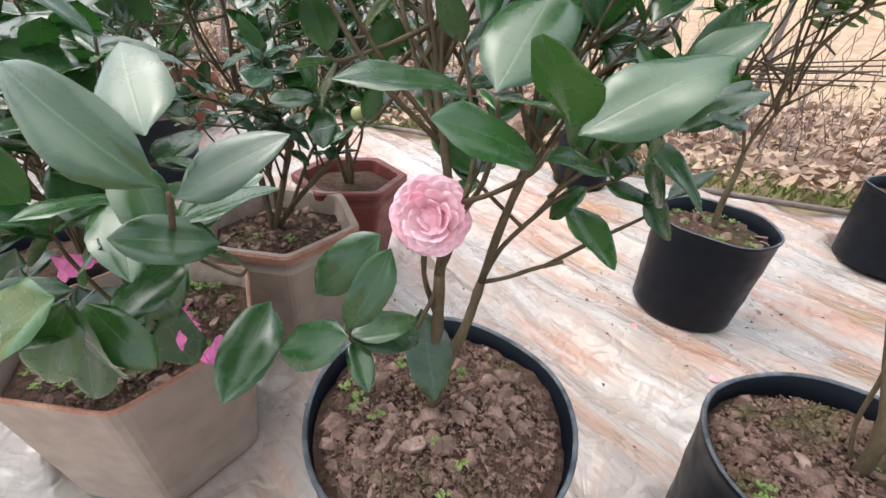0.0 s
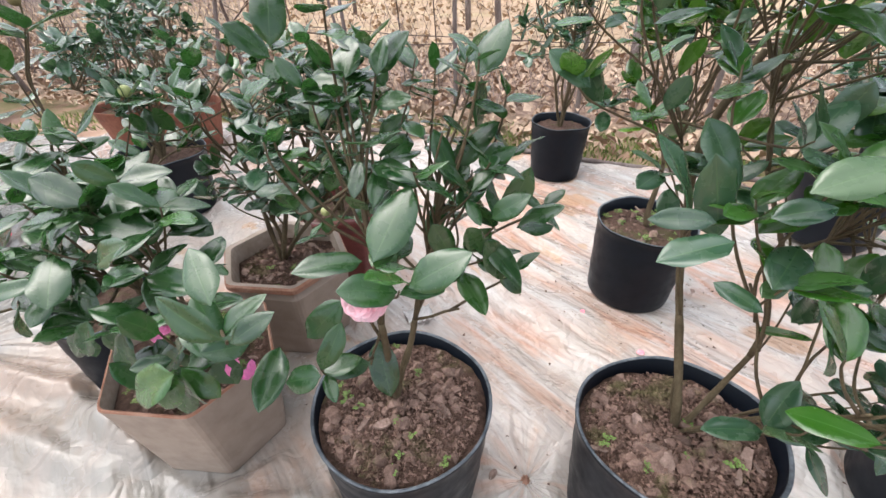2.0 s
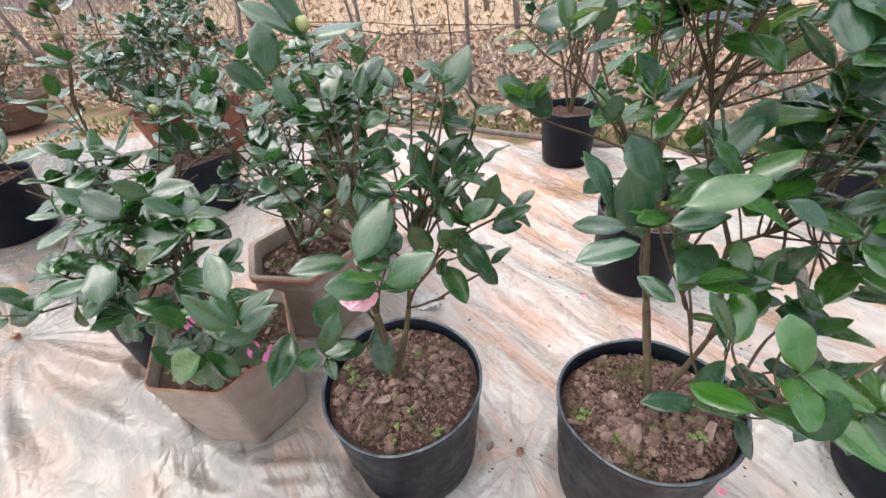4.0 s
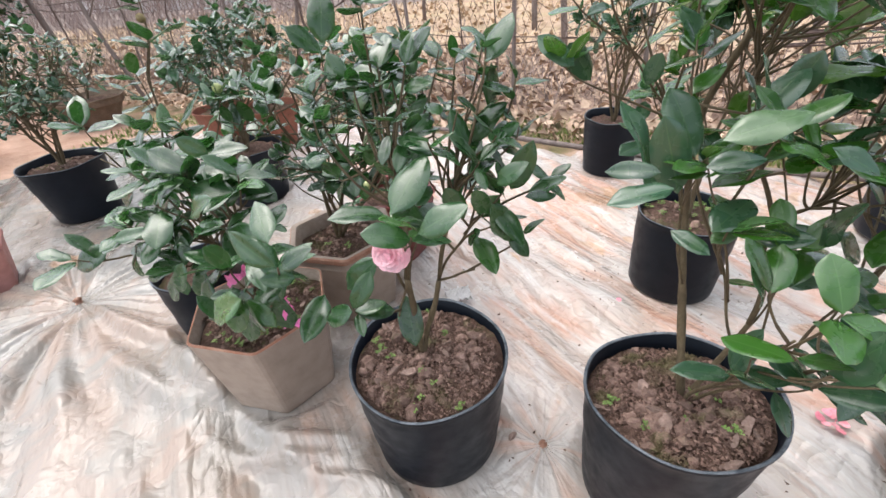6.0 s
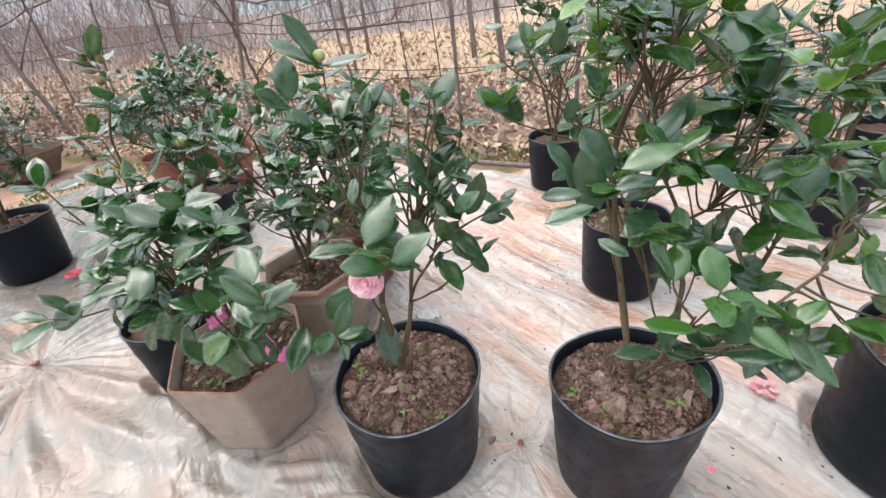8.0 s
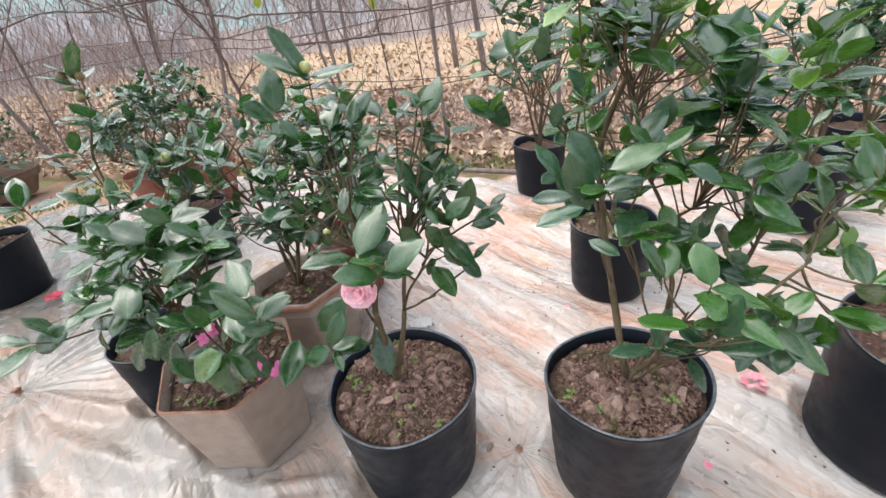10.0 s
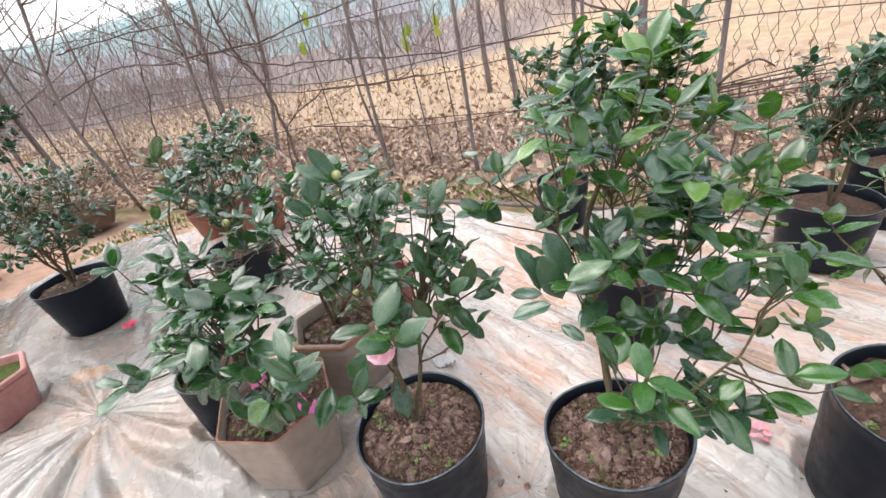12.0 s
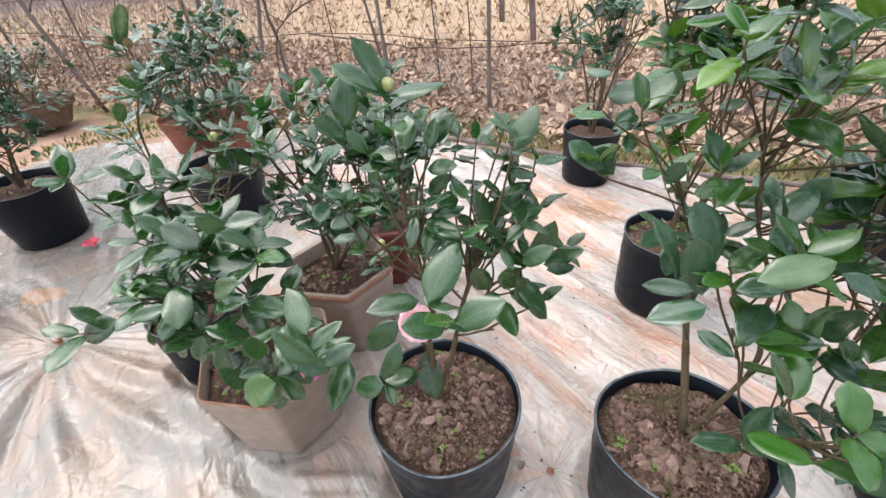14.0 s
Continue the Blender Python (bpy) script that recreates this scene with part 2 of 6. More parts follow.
def film_material():
    """Milky plastic film, wet and muddy, over red earth: mud and creases run with the pull of the sheet, calmer and
    greyer round its big knot. Sheen on folds, glints and crease shade are put into the colour too.
    """
    n = Nodes("muddy_plastic_film")
    pos = n.position()
    warp = n.t.nodes.new("ShaderNodeVectorMath")
    warp.operation = "ADD"
    soft = n.add("ShaderNodeTexNoise", Scale=2.2, Detail=2.0)
    n.link(pos, soft.inputs["Vector"])
    small = n.t.nodes.new("ShaderNodeVectorMath")
    small.operation = "SCALE"
    small.inputs["Scale"].default_value = 0.09
    n.link(soft.outputs["Color"], small.inputs[0])
    n.link(pos, warp.inputs[0])
    n.link(small.outputs[0], warp.inputs[1])
    bent = warp.outputs[0]
    streak = n.noise(n.scaled(bent, (3.6, 0.7, 1), radians(CREASE)), 2.6, 4.0, 0.58, 0.3)
    fine = n.noise(n.scaled(bent, (4.0, 0.8, 1), radians(CREASE)), 6.0, 2.5, 0.5, 0.15)
    for kx, ky, reach, rays, much in ((-1.095, 0.745, 1.05, 2.4, 1.0), (0.218, 0.307, 0.15, 2.6, 0.55)):
        off = n.t.nodes.new("ShaderNodeVectorMath")
        off.operation = "SUBTRACT"
        off.inputs[1].default_value = (kx, ky, 0)
        n.link(pos, off.inputs[0])
        far = n.t.nodes.new("ShaderNodeVectorMath")
        far.operation = "LENGTH"
        n.link(off.outputs[0], far.inputs[0])
        unit = n.t.nodes.new("ShaderNodeVectorMath")
        unit.operation = "NORMALIZE"
        n.link(off.outputs[0], unit.inputs[0])
        wide = n.t.nodes.new("ShaderNodeVectorMath")
        wide.operation = "MULTIPLY_ADD"
        wide.inputs[1].default_value = (rays, rays, 0)
        n.link(unit.outputs[0], wide.inputs[0])
        lift = n.t.nodes.new("ShaderNodeCombineXYZ")
        n.link(n.math("MULTIPLY", far.outputs["Value"], 1.3), lift.inputs[2])
        n.link(lift.outputs[0], wide.inputs[2])
        near = n.grey(far.outputs["Value"], reach * 0.45, reach, much, 0.0)
        streak = n.mix(near, streak, n.noise(wide.outputs[0], 1.0, 3.0, 0.5))
        fine = n.mix(near, fine, n.grey(n.noise(wide.outputs[0], 2.6, 1.5, 0.5), 0.0, 1.0, 0.28, 0.72))
    patch = n.noise(pos, 1.3, 4.0, 0.55, 0.4)
    cloud = n.noise(bent, 5.5, 4.0, 0.55, 0.8)
    grain = n.noise(pos, 42.0, 5.0, 0.65)
    crush = n.math("ABSOLUTE", n.math("SUBTRACT", n.noise(bent, 17.0, 2.5, 0.5, 0.5), 0.5))
    pleat = n.math("ABSOLUTE", n.math("SUBTRACT", n.noise(n.scaled(bent, (3.0, 0.55, 1), radians(CREASE)), 9.0, 2.0, 0.5, 0.15), 0.5))
    sep = n.t.nodes.new("ShaderNodeSeparateXYZ")
    n.link(pos, sep.inputs[0])
    pull = n.grey(n.math("ADD", sep.outputs[0], n.math("MULTIPLY", sep.outputs[1], 0.8)), -0.22, 0.35)
    calm = n.mix(n.grey(patch, 0.42, 0.60), (0.190, 0.184, 0.168), (0.235, 0.203, 0.172))
    calm = n.mix(n.grey(cloud, 0.46, 0.60, 0.0, 0.65), calm, (0.305, 0.213, 0.163))
    # Pale streaks: milky lifted film, with the sheen of its folds painted in.
    calm = n.mix(n.grey(streak, 0.55, 0.38, 0.0, 0.5), calm, (0.275, 0.268, 0.255))
    calm = n.mix(n.grey(streak, 0.56, 0.68, 0.0, 0.45), calm, (0.29, 0.19, 0.142))
    calm = n.mix(n.grey(patch, 0.56, 0.40, 0.0, 0.6), calm, (0.165, 0.165, 0.153))
    film = n.mix(n.grey(patch, 0.40, 0.60), (0.42, 0.36, 0.315), (0.44, 0.345, 0.30))
    film = n.mix(n.grey(cloud, 0.50, 0.66, 0.0, 0.6), film, (0.46, 0.325, 0.255))
    film = n.mix(n.grey(cloud, 0.44, 0.32, 0.0, 0.45), film, (0.44, 0.42, 0.40))
    # The same painted fold sheen on the milky right-hand film.
    film = n.mix(n.grey(streak, 0.53, 0.36, 0.0, 0.55), film, (0.44, 0.428, 0.412))
    mud = n.mix(n.grey(grain, 0.3, 0.7), (0.42, 0.20, 0.125), (0.52, 0.315, 0.235))
    amount = n.math("MULTIPLY", n.grey(streak, 0.50, 0.62), n.grey(fine, 0.36, 0.58, 0.25, 1.0))
    film = n.mix(amount, film, mud)
    puddle = n.grey(n.noise(n.scaled(bent, (1.5, 1.0, 1), radians(CREASE)), 4.2, 3.0, 0.5, 0.3), 0.64, 0.67, 0.0, 1.0)
    film = n.mix(n.math("MULTIPLY", puddle, 0.6), film, (0.42, 0.245, 0.13))
    # White glints of the wet film, painted as thin pale streaks.
    film = n.mix(n.grey(fine, 0.54, 0.70, 0.0, 0.5), film, (0.56, 0.547, 0.533))
    col = n.mix(pull, calm, film)
    for px, py, r, turn in ((0.115, 0.70, 0.055, 0.5), (-1.26, 1.02, 0.075, 0.2), (0.63, 1.31, 0.12, 0.4), (-0.98, 1.20, 0.05, 0.0), (0.95, 0.62, 0.07, 0.6)):
        off = n.t.nodes.new("ShaderNodeVectorMath")
        off.operation = "SUBTRACT"
        off.inputs[1].default_value = (px, py, 0)
        n.link(bent, off.inputs[0])
        far = n.t.nodes.new("ShaderNodeVectorMath")
        far.operation = "LENGTH"
        n.link(n.scaled(off.outputs[0], (1.0, 1.9, 0), turn), far.inputs[0])
        shape = n.math("ADD", far.outputs["Value"], n.math("MULTIPLY", n.math("SUBTRACT", cloud, 0.5), r * 1.2))
        col = n.mix(n.grey(shape, r * 1.1, r * 0.85, 0.0, 0.7), col, (0.36, 0.205, 0.115))
    col = n.mix(n.grey(grain, 0.66, 0.8, 0.0, 0.4), col, (0.24, 0.16, 0.12))
    # Shade in the pleats, painted as thin dark lines.
    col = n.mix(n.math("MULTIPLY", n.grey(pleat, 0.025, 0.0, 0.0, 0.16), pull), col, (0.22, 0.17, 0.13))
    wet = n.grey(n.noise(pos, 11.0, 4.0, 0.6), 0.3, 0.7, 0.15, 0.34)
    ripple = n.grey(pull, 0.0, 1.0, 0.75, 1.0)
    height = n.math("ADD", n.math("MULTIPLY", n.math("ADD", n.math("MULTIPLY", crush, 1.1), n.math("MULTIPLY", pleat, 0.6)), ripple), n.math("ADD", n.math("ADD", n.math("MULTIPLY", fine, 1.0), n.math("MULTIPLY", n.math("MULTIPLY", streak, -1.6), ripple)), n.math("MULTIPLY", grain, 0.06)))
    return n.done(n.surface(col, wet, n.bump(height, 0.75, 0.020), 0.5, 0.0, 0.25))


CREASE = -33.5
FILM = film_material()


def ground_material():
    """Red-brown trodden earth by the pots, leaf litter under the fence, straw-coloured field beyond."""
    n = Nodes("earth_litter_and_field")
    pos = n.position()
    sep = n.t.nodes.new("ShaderNodeSeparateXYZ")
    n.link(pos, sep.inputs[0])
    big, mid, small = n.noise(pos, 0.8, 4.0), n.noise(pos, 6.0, 5.0), n.noise(pos, 40.0, 5.0, 0.65)
    earth = n.mix(n.grey(mid, 0.35, 0.65), (0.34, 0.205, 0.145), (0.45, 0.30, 0.225))
    earth = n.mix(n.grey(small, 0.5, 0.75, 0.0, 0.5), earth, (0.22, 0.13, 0.09))
    litter = n.mix(n.grey(small, 0.35, 0.65), (0.20, 0.13, 0.098), (0.37, 0.27, 0.215))
    band = n.math("MULTIPLY", n.grey(mid, 0.40, 0.58), 0.7)
    field = n.mix(n.grey(mid, 0.35, 0.65), (0.34, 0.235, 0.155), (0.45, 0.33, 0.235))
    field = n.mix(n.grey(big, 0.5, 0.66, 0.0, 0.35), field, (0.40, 0.36, 0.19))
    away = n.math("ADD", sep.outputs[1], n.math("MULTIPLY", sep.outputs[0], 0.40))
    edge = n.math("ADD", away, n.math("MULTIPLY", n.math("SUBTRACT", big, 0.5), 1.0))
    damp = n.math("MULTIPLY", n.math("MULTIPLY", n.grey(away, 1.9, 2.05), n.grey(away, 2.6, 2.3)), band)
    col = n.mix(n.grey(edge, 2.15, 2.55), earth, litter)
    col = n.mix(damp, col, (0.15, 0.165, 0.06))
    col = n.mix(n.grey(edge, 3.2, 5.0), col, field)
    beyond = n.math("MULTIPLY", n.grey(n.math("ADD", edge, n.math("MULTIPLY", sep.outputs[0], -0.35)), 10.5, 12.5), n.grey(sep.outputs[0], 7.0, 3.0))
    col = n.mix(beyond, col, n.mix(n.grey(mid, 0.35, 0.65), (0.17, 0.135, 0.122), (0.29, 0.24, 0.215)))
    return n.done(n.surface(col, 0.9, n.bump(n.math("ADD", mid, small), 0.7, 0.012), 0.15))


GROUND = ground_material()

# ---- building blocks ----


def mesh_of(name, verts, faces, material, smooth=True, uvs=None):
    me = bpy.data.meshes.new(name)
    me.from_pydata([tuple(v) for v in verts], [], faces)
    me.materials.append(material)
    if uvs is not None:
        layer = me.uv_layers.new(name="UVMap")
        loops = np.zeros(len(me.loops), dtype=np.int32)
        me.loops.foreach_get("vertex_index", loops)
        layer.data.foreach_set("uv", np.asarray(uvs, dtype=np.float32)[loops].ravel())
    if smooth:
        me.polygons.foreach_set("use_smooth", np.ones(len(me.polygons), dtype=bool))
    me.update()
    return me


def child(name, me, parent, label="", m=None):
    ob = new(name, me)
    ob.parent = parent
    if m is not None:
        ob.matrix_basis = m
    if label:
        tagged(ob, label)
    return ob


def thing(name, at, label, category, group="", turn=0.0):
    ob = new(name)
    ob.empty_display_size = 0.05
    ob.matrix_basis = pose(*at, 0, 0, turn)
    return tagged(ob, label, category, group)


def smooth_path(pts, steps=4):
    """Catmull-Rom through the points."""
    pts = [np.array(p, float) for p in pts]
    if len(pts) == 2:
        return [pts[0] + (pts[1] - pts[0]) * k / 3 for k in range(4)]
    ext = [2 * pts[0] - pts[1], *pts, 2 * pts[-1] - pts[-2]]
    out = []
    for i in range(1, len(ext) - 2):
        a, b, c, d = ext[i - 1:i + 3]
        for k in range(steps):
            t = k / steps
            out.append(0.5 * (2 * b + (c - a) * t + (2 * a - 5 * b + 4 * c - d) * t * t + (3 * b - a - 3 * c + d) * t ** 3))
    out.append(pts[-1])
    return out


def tube(path, r0, r1, sides=7, rng=None):
    """Verts and faces of a tapering stem along a path."""
    path = [np.array(p, float) for p in path]
    verts, faces = [], []
    side = np.array([0.83, 0.41, 0.37])
    n = len(path)
    for i, p in enumerate(path):
        d = path[min(i + 1, n - 1)] - path[max(i - 1, 0)]
        d = d / (np.linalg.norm(d) + 1e-9)
        side = side - d * side.dot(d)
        if np.linalg.norm(side) < 1e-6:
            side = np.cross(d, [0.3, 0.9, 0.1])
        side /= np.linalg.norm(side)
        other = np.cross(d, side)
        r = r0 + (r1 - r0) * i / (n - 1)
        if rng is not None:
            r *= rng.uniform(0.88, 1.14)
        for k in range(sides):
            a = 2 * math.pi * k / sides
            verts.append(p + r * (math.cos(a) * side + math.sin(a) * other))
    for i in range(n - 1):
        for k in range(sides):
            q = (k + 1) % sides
            faces.append((i * sides + k, i * sides + q, (i + 1) * sides + q, (i + 1) * sides + k))
    faces.append(tuple(range(sides - 1, -1, -1)))
    faces.append(tuple(range((n - 1) * sides, n * sides)))
    return verts, faces


def join(parts):
    verts, faces = [], []
    for v, f in parts:
        k = len(verts)
        verts.extend(v)
        faces.extend(tuple(i + k for i in q) for q in f)
    return verts, faces


BLADE_V = (0, 0.04, 0.10, 0.20, 0.33, 0.47, 0.61, 0.74, 0.85, 0.92, 0.97, 1)
BLADE_W = (0.04, 0.16, 0.46, 0.79, 0.97, 1.0, 0.97, 0.85, 0.61, 0.37, 0.15, 0.01)


def blade(width, fold, curl, wave, twist, round_tip=0.0, puff=0.05):
    """One leaf, 1 long along y: elliptic with a drawn-out tip, sunken midrib, nearly flat halves, curled and wavy."""
    verts, faces, uvs = [], [], []
    rows, cols = len(BLADE_V), (-1, -0.82, -0.42, 0, 0.42, 0.82, 1)
    for i, (v, w) in enumerate(zip(BLADE_V, BLADE_W)):
        w = width * 0.5 * ((1 - round_tip) * w + round_tip * math.sqrt(max(0.0, 1 - (2 * v ** 1.6 - 1) ** 2)))
        for u in cols:
            swell = puff * math.sin(math.pi * min(1.0, abs(u) * 0.92)) * (1 + 0.35 * math.sin(v * 17 + 2 * u)) - 0.10 * max(0.0, abs(u) - 0.8) / 0.2
            z = (fold * abs(u) + swell) * w + curl * v * v + wave * u * u * math.sin(v * 8 + u * 1.7) * w + twist * v * u * w
            verts.append((u * w, v, z))
            uvs.append((0.5 + 0.5 * u, v))
    n = len(cols)
    for i in range(rows - 1):
        for k in range(n - 1):
            a = i * n + k
            faces.append((a, a + 1, a + n + 1, a + n))
    return np.array(verts), faces, np.array(uvs)


BLADES = [
    blade(0.52, 0.14, -0.14, 0.10, 0.12), blade(0.48, 0.22, -0.22, 0.16, -0.2), blade(0.56, 0.08, -0.08, 0.08, 0.05, 0.15), blade(0.46, 0.20, -0.30, 0.14, 0.25),
    blade(0.51, 0.26, -0.10, 0.18, -0.15), blade(0.54, 0.06, -0.18, 0.2, 0.18, 0.1), blade(0.57, 0.14, -0.16, 0.12, 0.1, 0.2), blade(0.45, -0.06, -0.06, 0.14, -0.25), blade(0.53, -0.10, -0.12, 0.1, 0.15, 0.1),
]
LEAF_MESHES = {m.name: [mesh_of("leaf", v, f, m, True, u) for v, f, u in BLADES] for m in (LEAF_DARK, LEAF_FRESH)}


def leaf_frame(base, axis, up, length, wide=1.0):
    """The placement of a leaf from its base along its axis, its face towards up."""
    y = Vector(axis).normalized()
    z = Vector(up) - y * Vector(up).dot(y)
    if z.length < 1e-3:
        z = Vector((1, 0.2, 0)) - y * y.x
    z.normalize()
    x = y.cross(z)
    m = Matrix((x * length * wide, y * length, z * length)).transposed().to_4x4()
    m.translation = Vector(base)
    return m


def rosette(rng, tip, out, count, length, spread=0.9):
    """Leaves round a shoot's tip: list of placements."""
    out = Vector(out).normalized()
    side = out.orthogonal().normalized()
    start, made = rng.uniform(0, 6.28), []
    for k in range(count):
        a = start + k * 2.4 + rng.uniform(-0.3, 0.3)
        flat = Matrix.Rotation(a, 3, out) @ side
        lean = spread * rng.uniform(0.6, 1.25) * (0.55 + 0.85 * (k + 1) / count)
        axis = out * math.cos(lean) + flat * math.sin(lean)
        axis.z -= 0.35 * rng.random() * (k / max(count, 1))
        up = Vector((0, 0, 1)) * 0.9 + out * 0.5 + Vector((rng.uniform(-0.4, 0.4), rng.uniform(-0.4, 0.4), 0.3))
        base = Vector(tip) - out * 0.006 * k
        size = length * rng.uniform(0.72, 1.12) * (0.78 if k == 0 else 1.0)
        made.append(leaf_frame(base, axis, up, size, rng.uniform(0.88, 1.12)))
    return made


def along(rng, path, count, length, part=0.45):
    """Leaves set singly along the outer part of a twig."""
    made = []
    n = len(path)
    for k in range(count):
        f = (1 - part) + part * (k + rng.random()) / count * 0.96
        i = min(int(f * (n - 1)), n - 2)
        p = path[i] + (path[i + 1] - path[i]) * (f * (n - 1) - i)
        d = Vector(path[i + 1] - path[i]).normalized()
        flat = Matrix.Rotation(rng.uniform(0, 6.28), 3, d) @ d.orthogonal().normalized()
        axis = d * rng.uniform(0.1, 0.6) + flat + Vector((0, 0, rng.uniform(-0.35, 0.25)))
        up = Vector((rng.uniform(-0.35, 0.35), rng.uniform(-0.35, 0.35), 1))
        made.append(leaf_frame(p, axis, up, length * rng.uniform(0.7, 1.1), rng.uniform(0.88, 1.1)))
    return made


def grow(parent, base, forks, tips, seed, material, length=0.062, trunk=0.0075, twigs=TWIG, bark=BARK, joined=False, extra=(), more=3, origin=(0, 0, 0), clear=(), slim=1.0, keep=1.0):
    """A camellia: stems from the base through forks to shoot tips, leaves at and below the tips.
    forks: points, each with the index of the fork below it or -1; tips: x, y, z, fork, leaves."""
    rng = random.Random(seed)
    o = np.array(origin, float)
    base = np.array(base, float) - o
    forks = [(np.array(f[:3], float) - o, int(f[3])) for f in forks]
    load = [0] * len(forks)
    for t in tips:
        k = int(t[3])
        while k >= 0:
            load[k] += 1
            k = forks[k][1]
    limbs, leaves = [], []
    for k, (p, below) in enumerate(forks):
        q = base if below < 0 else forks[below][0]
        d = p - q
        bend = np.array([rng.uniform(-1, 1), rng.uniform(-1, 1), 0]) * 0.035 * np.linalg.norm(d)
        path = smooth_path([q, q + d * 0.33 + bend, q + d * 0.7 - bend * 0.4, p], 4)
        r0 = trunk * max(0.42, min(1.0, (load[k] / max(1, max(load))) ** 0.5)) * (1.0 if below < 0 else 0.85)
        limbs.append((path, r0, r0 * 0.8, below < 0))
    for t in tips:
        p = np.array(t[:3], float) - o
        k = int(t[3])
        q = base if k < 0 else forks[k][0]
        if k >= 0:
            under = base if forks[k][1] < 0 else forks[forks[k][1]][0]
            q = q + (under - q) * rng.uniform(0.0, 0.5)
        d = p - q
        ln = np.linalg.norm(d)
        bow = np.array([rng.uniform(-1, 1), rng.uniform(-1, 1), rng.uniform(-0.9, 0.3)]) * 0.10 * ln
        path = smooth_path([q, q + d * 0.4 + bow, p - d * 0.14 + bow * 0.5 - np.array([0, 0, 0.05 * ln]), p], 4)
        limbs.append((path, trunk * 0.36, trunk * 0.17, False))
        out = Vector(path[-1] - path[-3]) * 0.7 + Vector((0, 0, 0.5 * np.linalg.norm(path[-1] - path[-3])))
        leaves += rosette(rng, path[-1], out, int(t[4]), length)
        leaves += along(rng, path, max(0, int(t[4] * 0.5 * more / 3)), length * 0.95)
    def kept(m):
        mid = np.array(m.translation + m.to_3x3() @ Vector((0, 0.55, 0))) + o
        return all(np.linalg.norm(mid - np.array(c[:3])) > c[3] for c in clear)

    leaves = [m @ Matrix.Diagonal((slim, 1, 1, 1)) for m in leaves if kept(m) and rng.random() < keep]
    leaves += [leaf_frame(Vector(np.array(b) - o), Vector(np.array(e) - np.array(b)), up, np.linalg.norm(np.array(e) - np.array(b)), wide) for b, e, up, wide in extra]
    if joined:
        for p, a, b, main in limbs:
            if main:
                v, f = tube(p, a, b, 6, rng)
                child("stem", mesh_of("stem", v, f, bark), parent)
        v, f = join([tube(p, a, b, 5) for p, a, b, main in limbs if not main])
        tagged(child("twig_mass", mesh_of("twig_mass", v, f, bark), parent), "thin brown twigs", kind="stuff")
    else:
        for p, a, b, main in limbs:
            v, f = tube(p, a, b, 8 if main else 6, rng)
            child("stem" if main else "twig", mesh_of("stem" if main else "twig", v, f, bark if main else twigs), parent)
    set_leaves(parent, leaves, rng, material, joined)
    return leaves


def placed(seed, *lists):
    """Single leaves from base and tip, as grow() takes them; their faces look up and a little outwards."""
    rng = random.Random(seed)

    def trimmed(b, e, most=0.074):
        f = min(1.0, most / math.dist(b, e))
        return tuple(p + (q - p) * f for p, q in zip(b, e))

    return [(s[:3], trimmed(s[:3], s[3:]), (rng.uniform(-0.35, 0.35), -0.45 + rng.uniform(-0.35, 0.3), 0.75), rng.uniform(0.85, 1.1)) for some in lists for s in some]


def set_leaves(parent, leaves, rng, material, joined):
    if joined or len(leaves) > 300:
        rest = leaves if joined else leaves[300:]
        vs, fs, us, k = [], [], [], 0
        for m in rest:
            v, f, u = rng.choice(BLADES)
            a = np.array(m)
            vs.append(v @ a[:3, :3].T + a[:3, 3])
            us.append(u)
            fs.extend(tuple(i + k for i in q) for q in f)
            k += len(v)
        tagged(child("foliage", mesh_of("foliage", np.concatenate(vs), fs, LEAF_FAR_SHEEN, True, np.concatenate(us)), parent), "glossy dark green camellia leaves", kind="stuff")
        leaves = [] if joined else leaves[:300]
    for m in leaves:
        child("leaf", rng.choice(LEAF_MESHES[material.name]), parent, m=m)


def ring_surface(profile, outline, closed=True):
    """Sweeps a profile of (scale, z) round an outline of unit points."""
    verts, faces = [], []
    n = len(outline)
    for s, z in profile:
        for x, y in outline:
            verts.append((x * s, y * s, z))
    for i in range(len(profile) - 1):
        for k in range(n):
            q = (k + 1) % n
            faces.append((i * n + k, i * n + q, (i + 1) * n + q, (i + 1) * n + k))
    faces.append(tuple(range(n - 1, -1, -1)))
    faces.append(tuple(range((len(profile) - 1) * n, len(profile) * n)))
    return verts, faces


def polygon(sides, turn, round_off=0.09):
    """A polygon's outline with softened corners, as unit points."""
    pts = []
    for k in range(sides):
        a, b, c = (np.array((math.cos(t), math.sin(t))) for t in (turn + 2 * math.pi * (k + d) / sides for d in (-1, 0, 1)))
        for w in (0.0, 0.33, 0.67, 1.0):
            pts.append(tuple(b + (a - b) * round_off * (1 - w) ** 2 + (c - b) * round_off * w ** 2))
    return pts


def circle(n=48, seed=0, uneven=0.008):
    rng = random.Random(seed)
    a1, a2, p1, p2 = rng.uniform(0, uneven), rng.uniform(0, uneven), rng.uniform(0, 6), rng.uniform(0, 6)
    return [((1 + a1 * math.sin(2 * a + p1) + a2 * math.sin(3 * a + p2)) * math.cos(a), (1 + a1 * math.sin(2 * a + p1) + a2 * math.sin(3 * a + p2)) * math.sin(a)) for a in (2 * math.pi * k / n for k in range(n))]


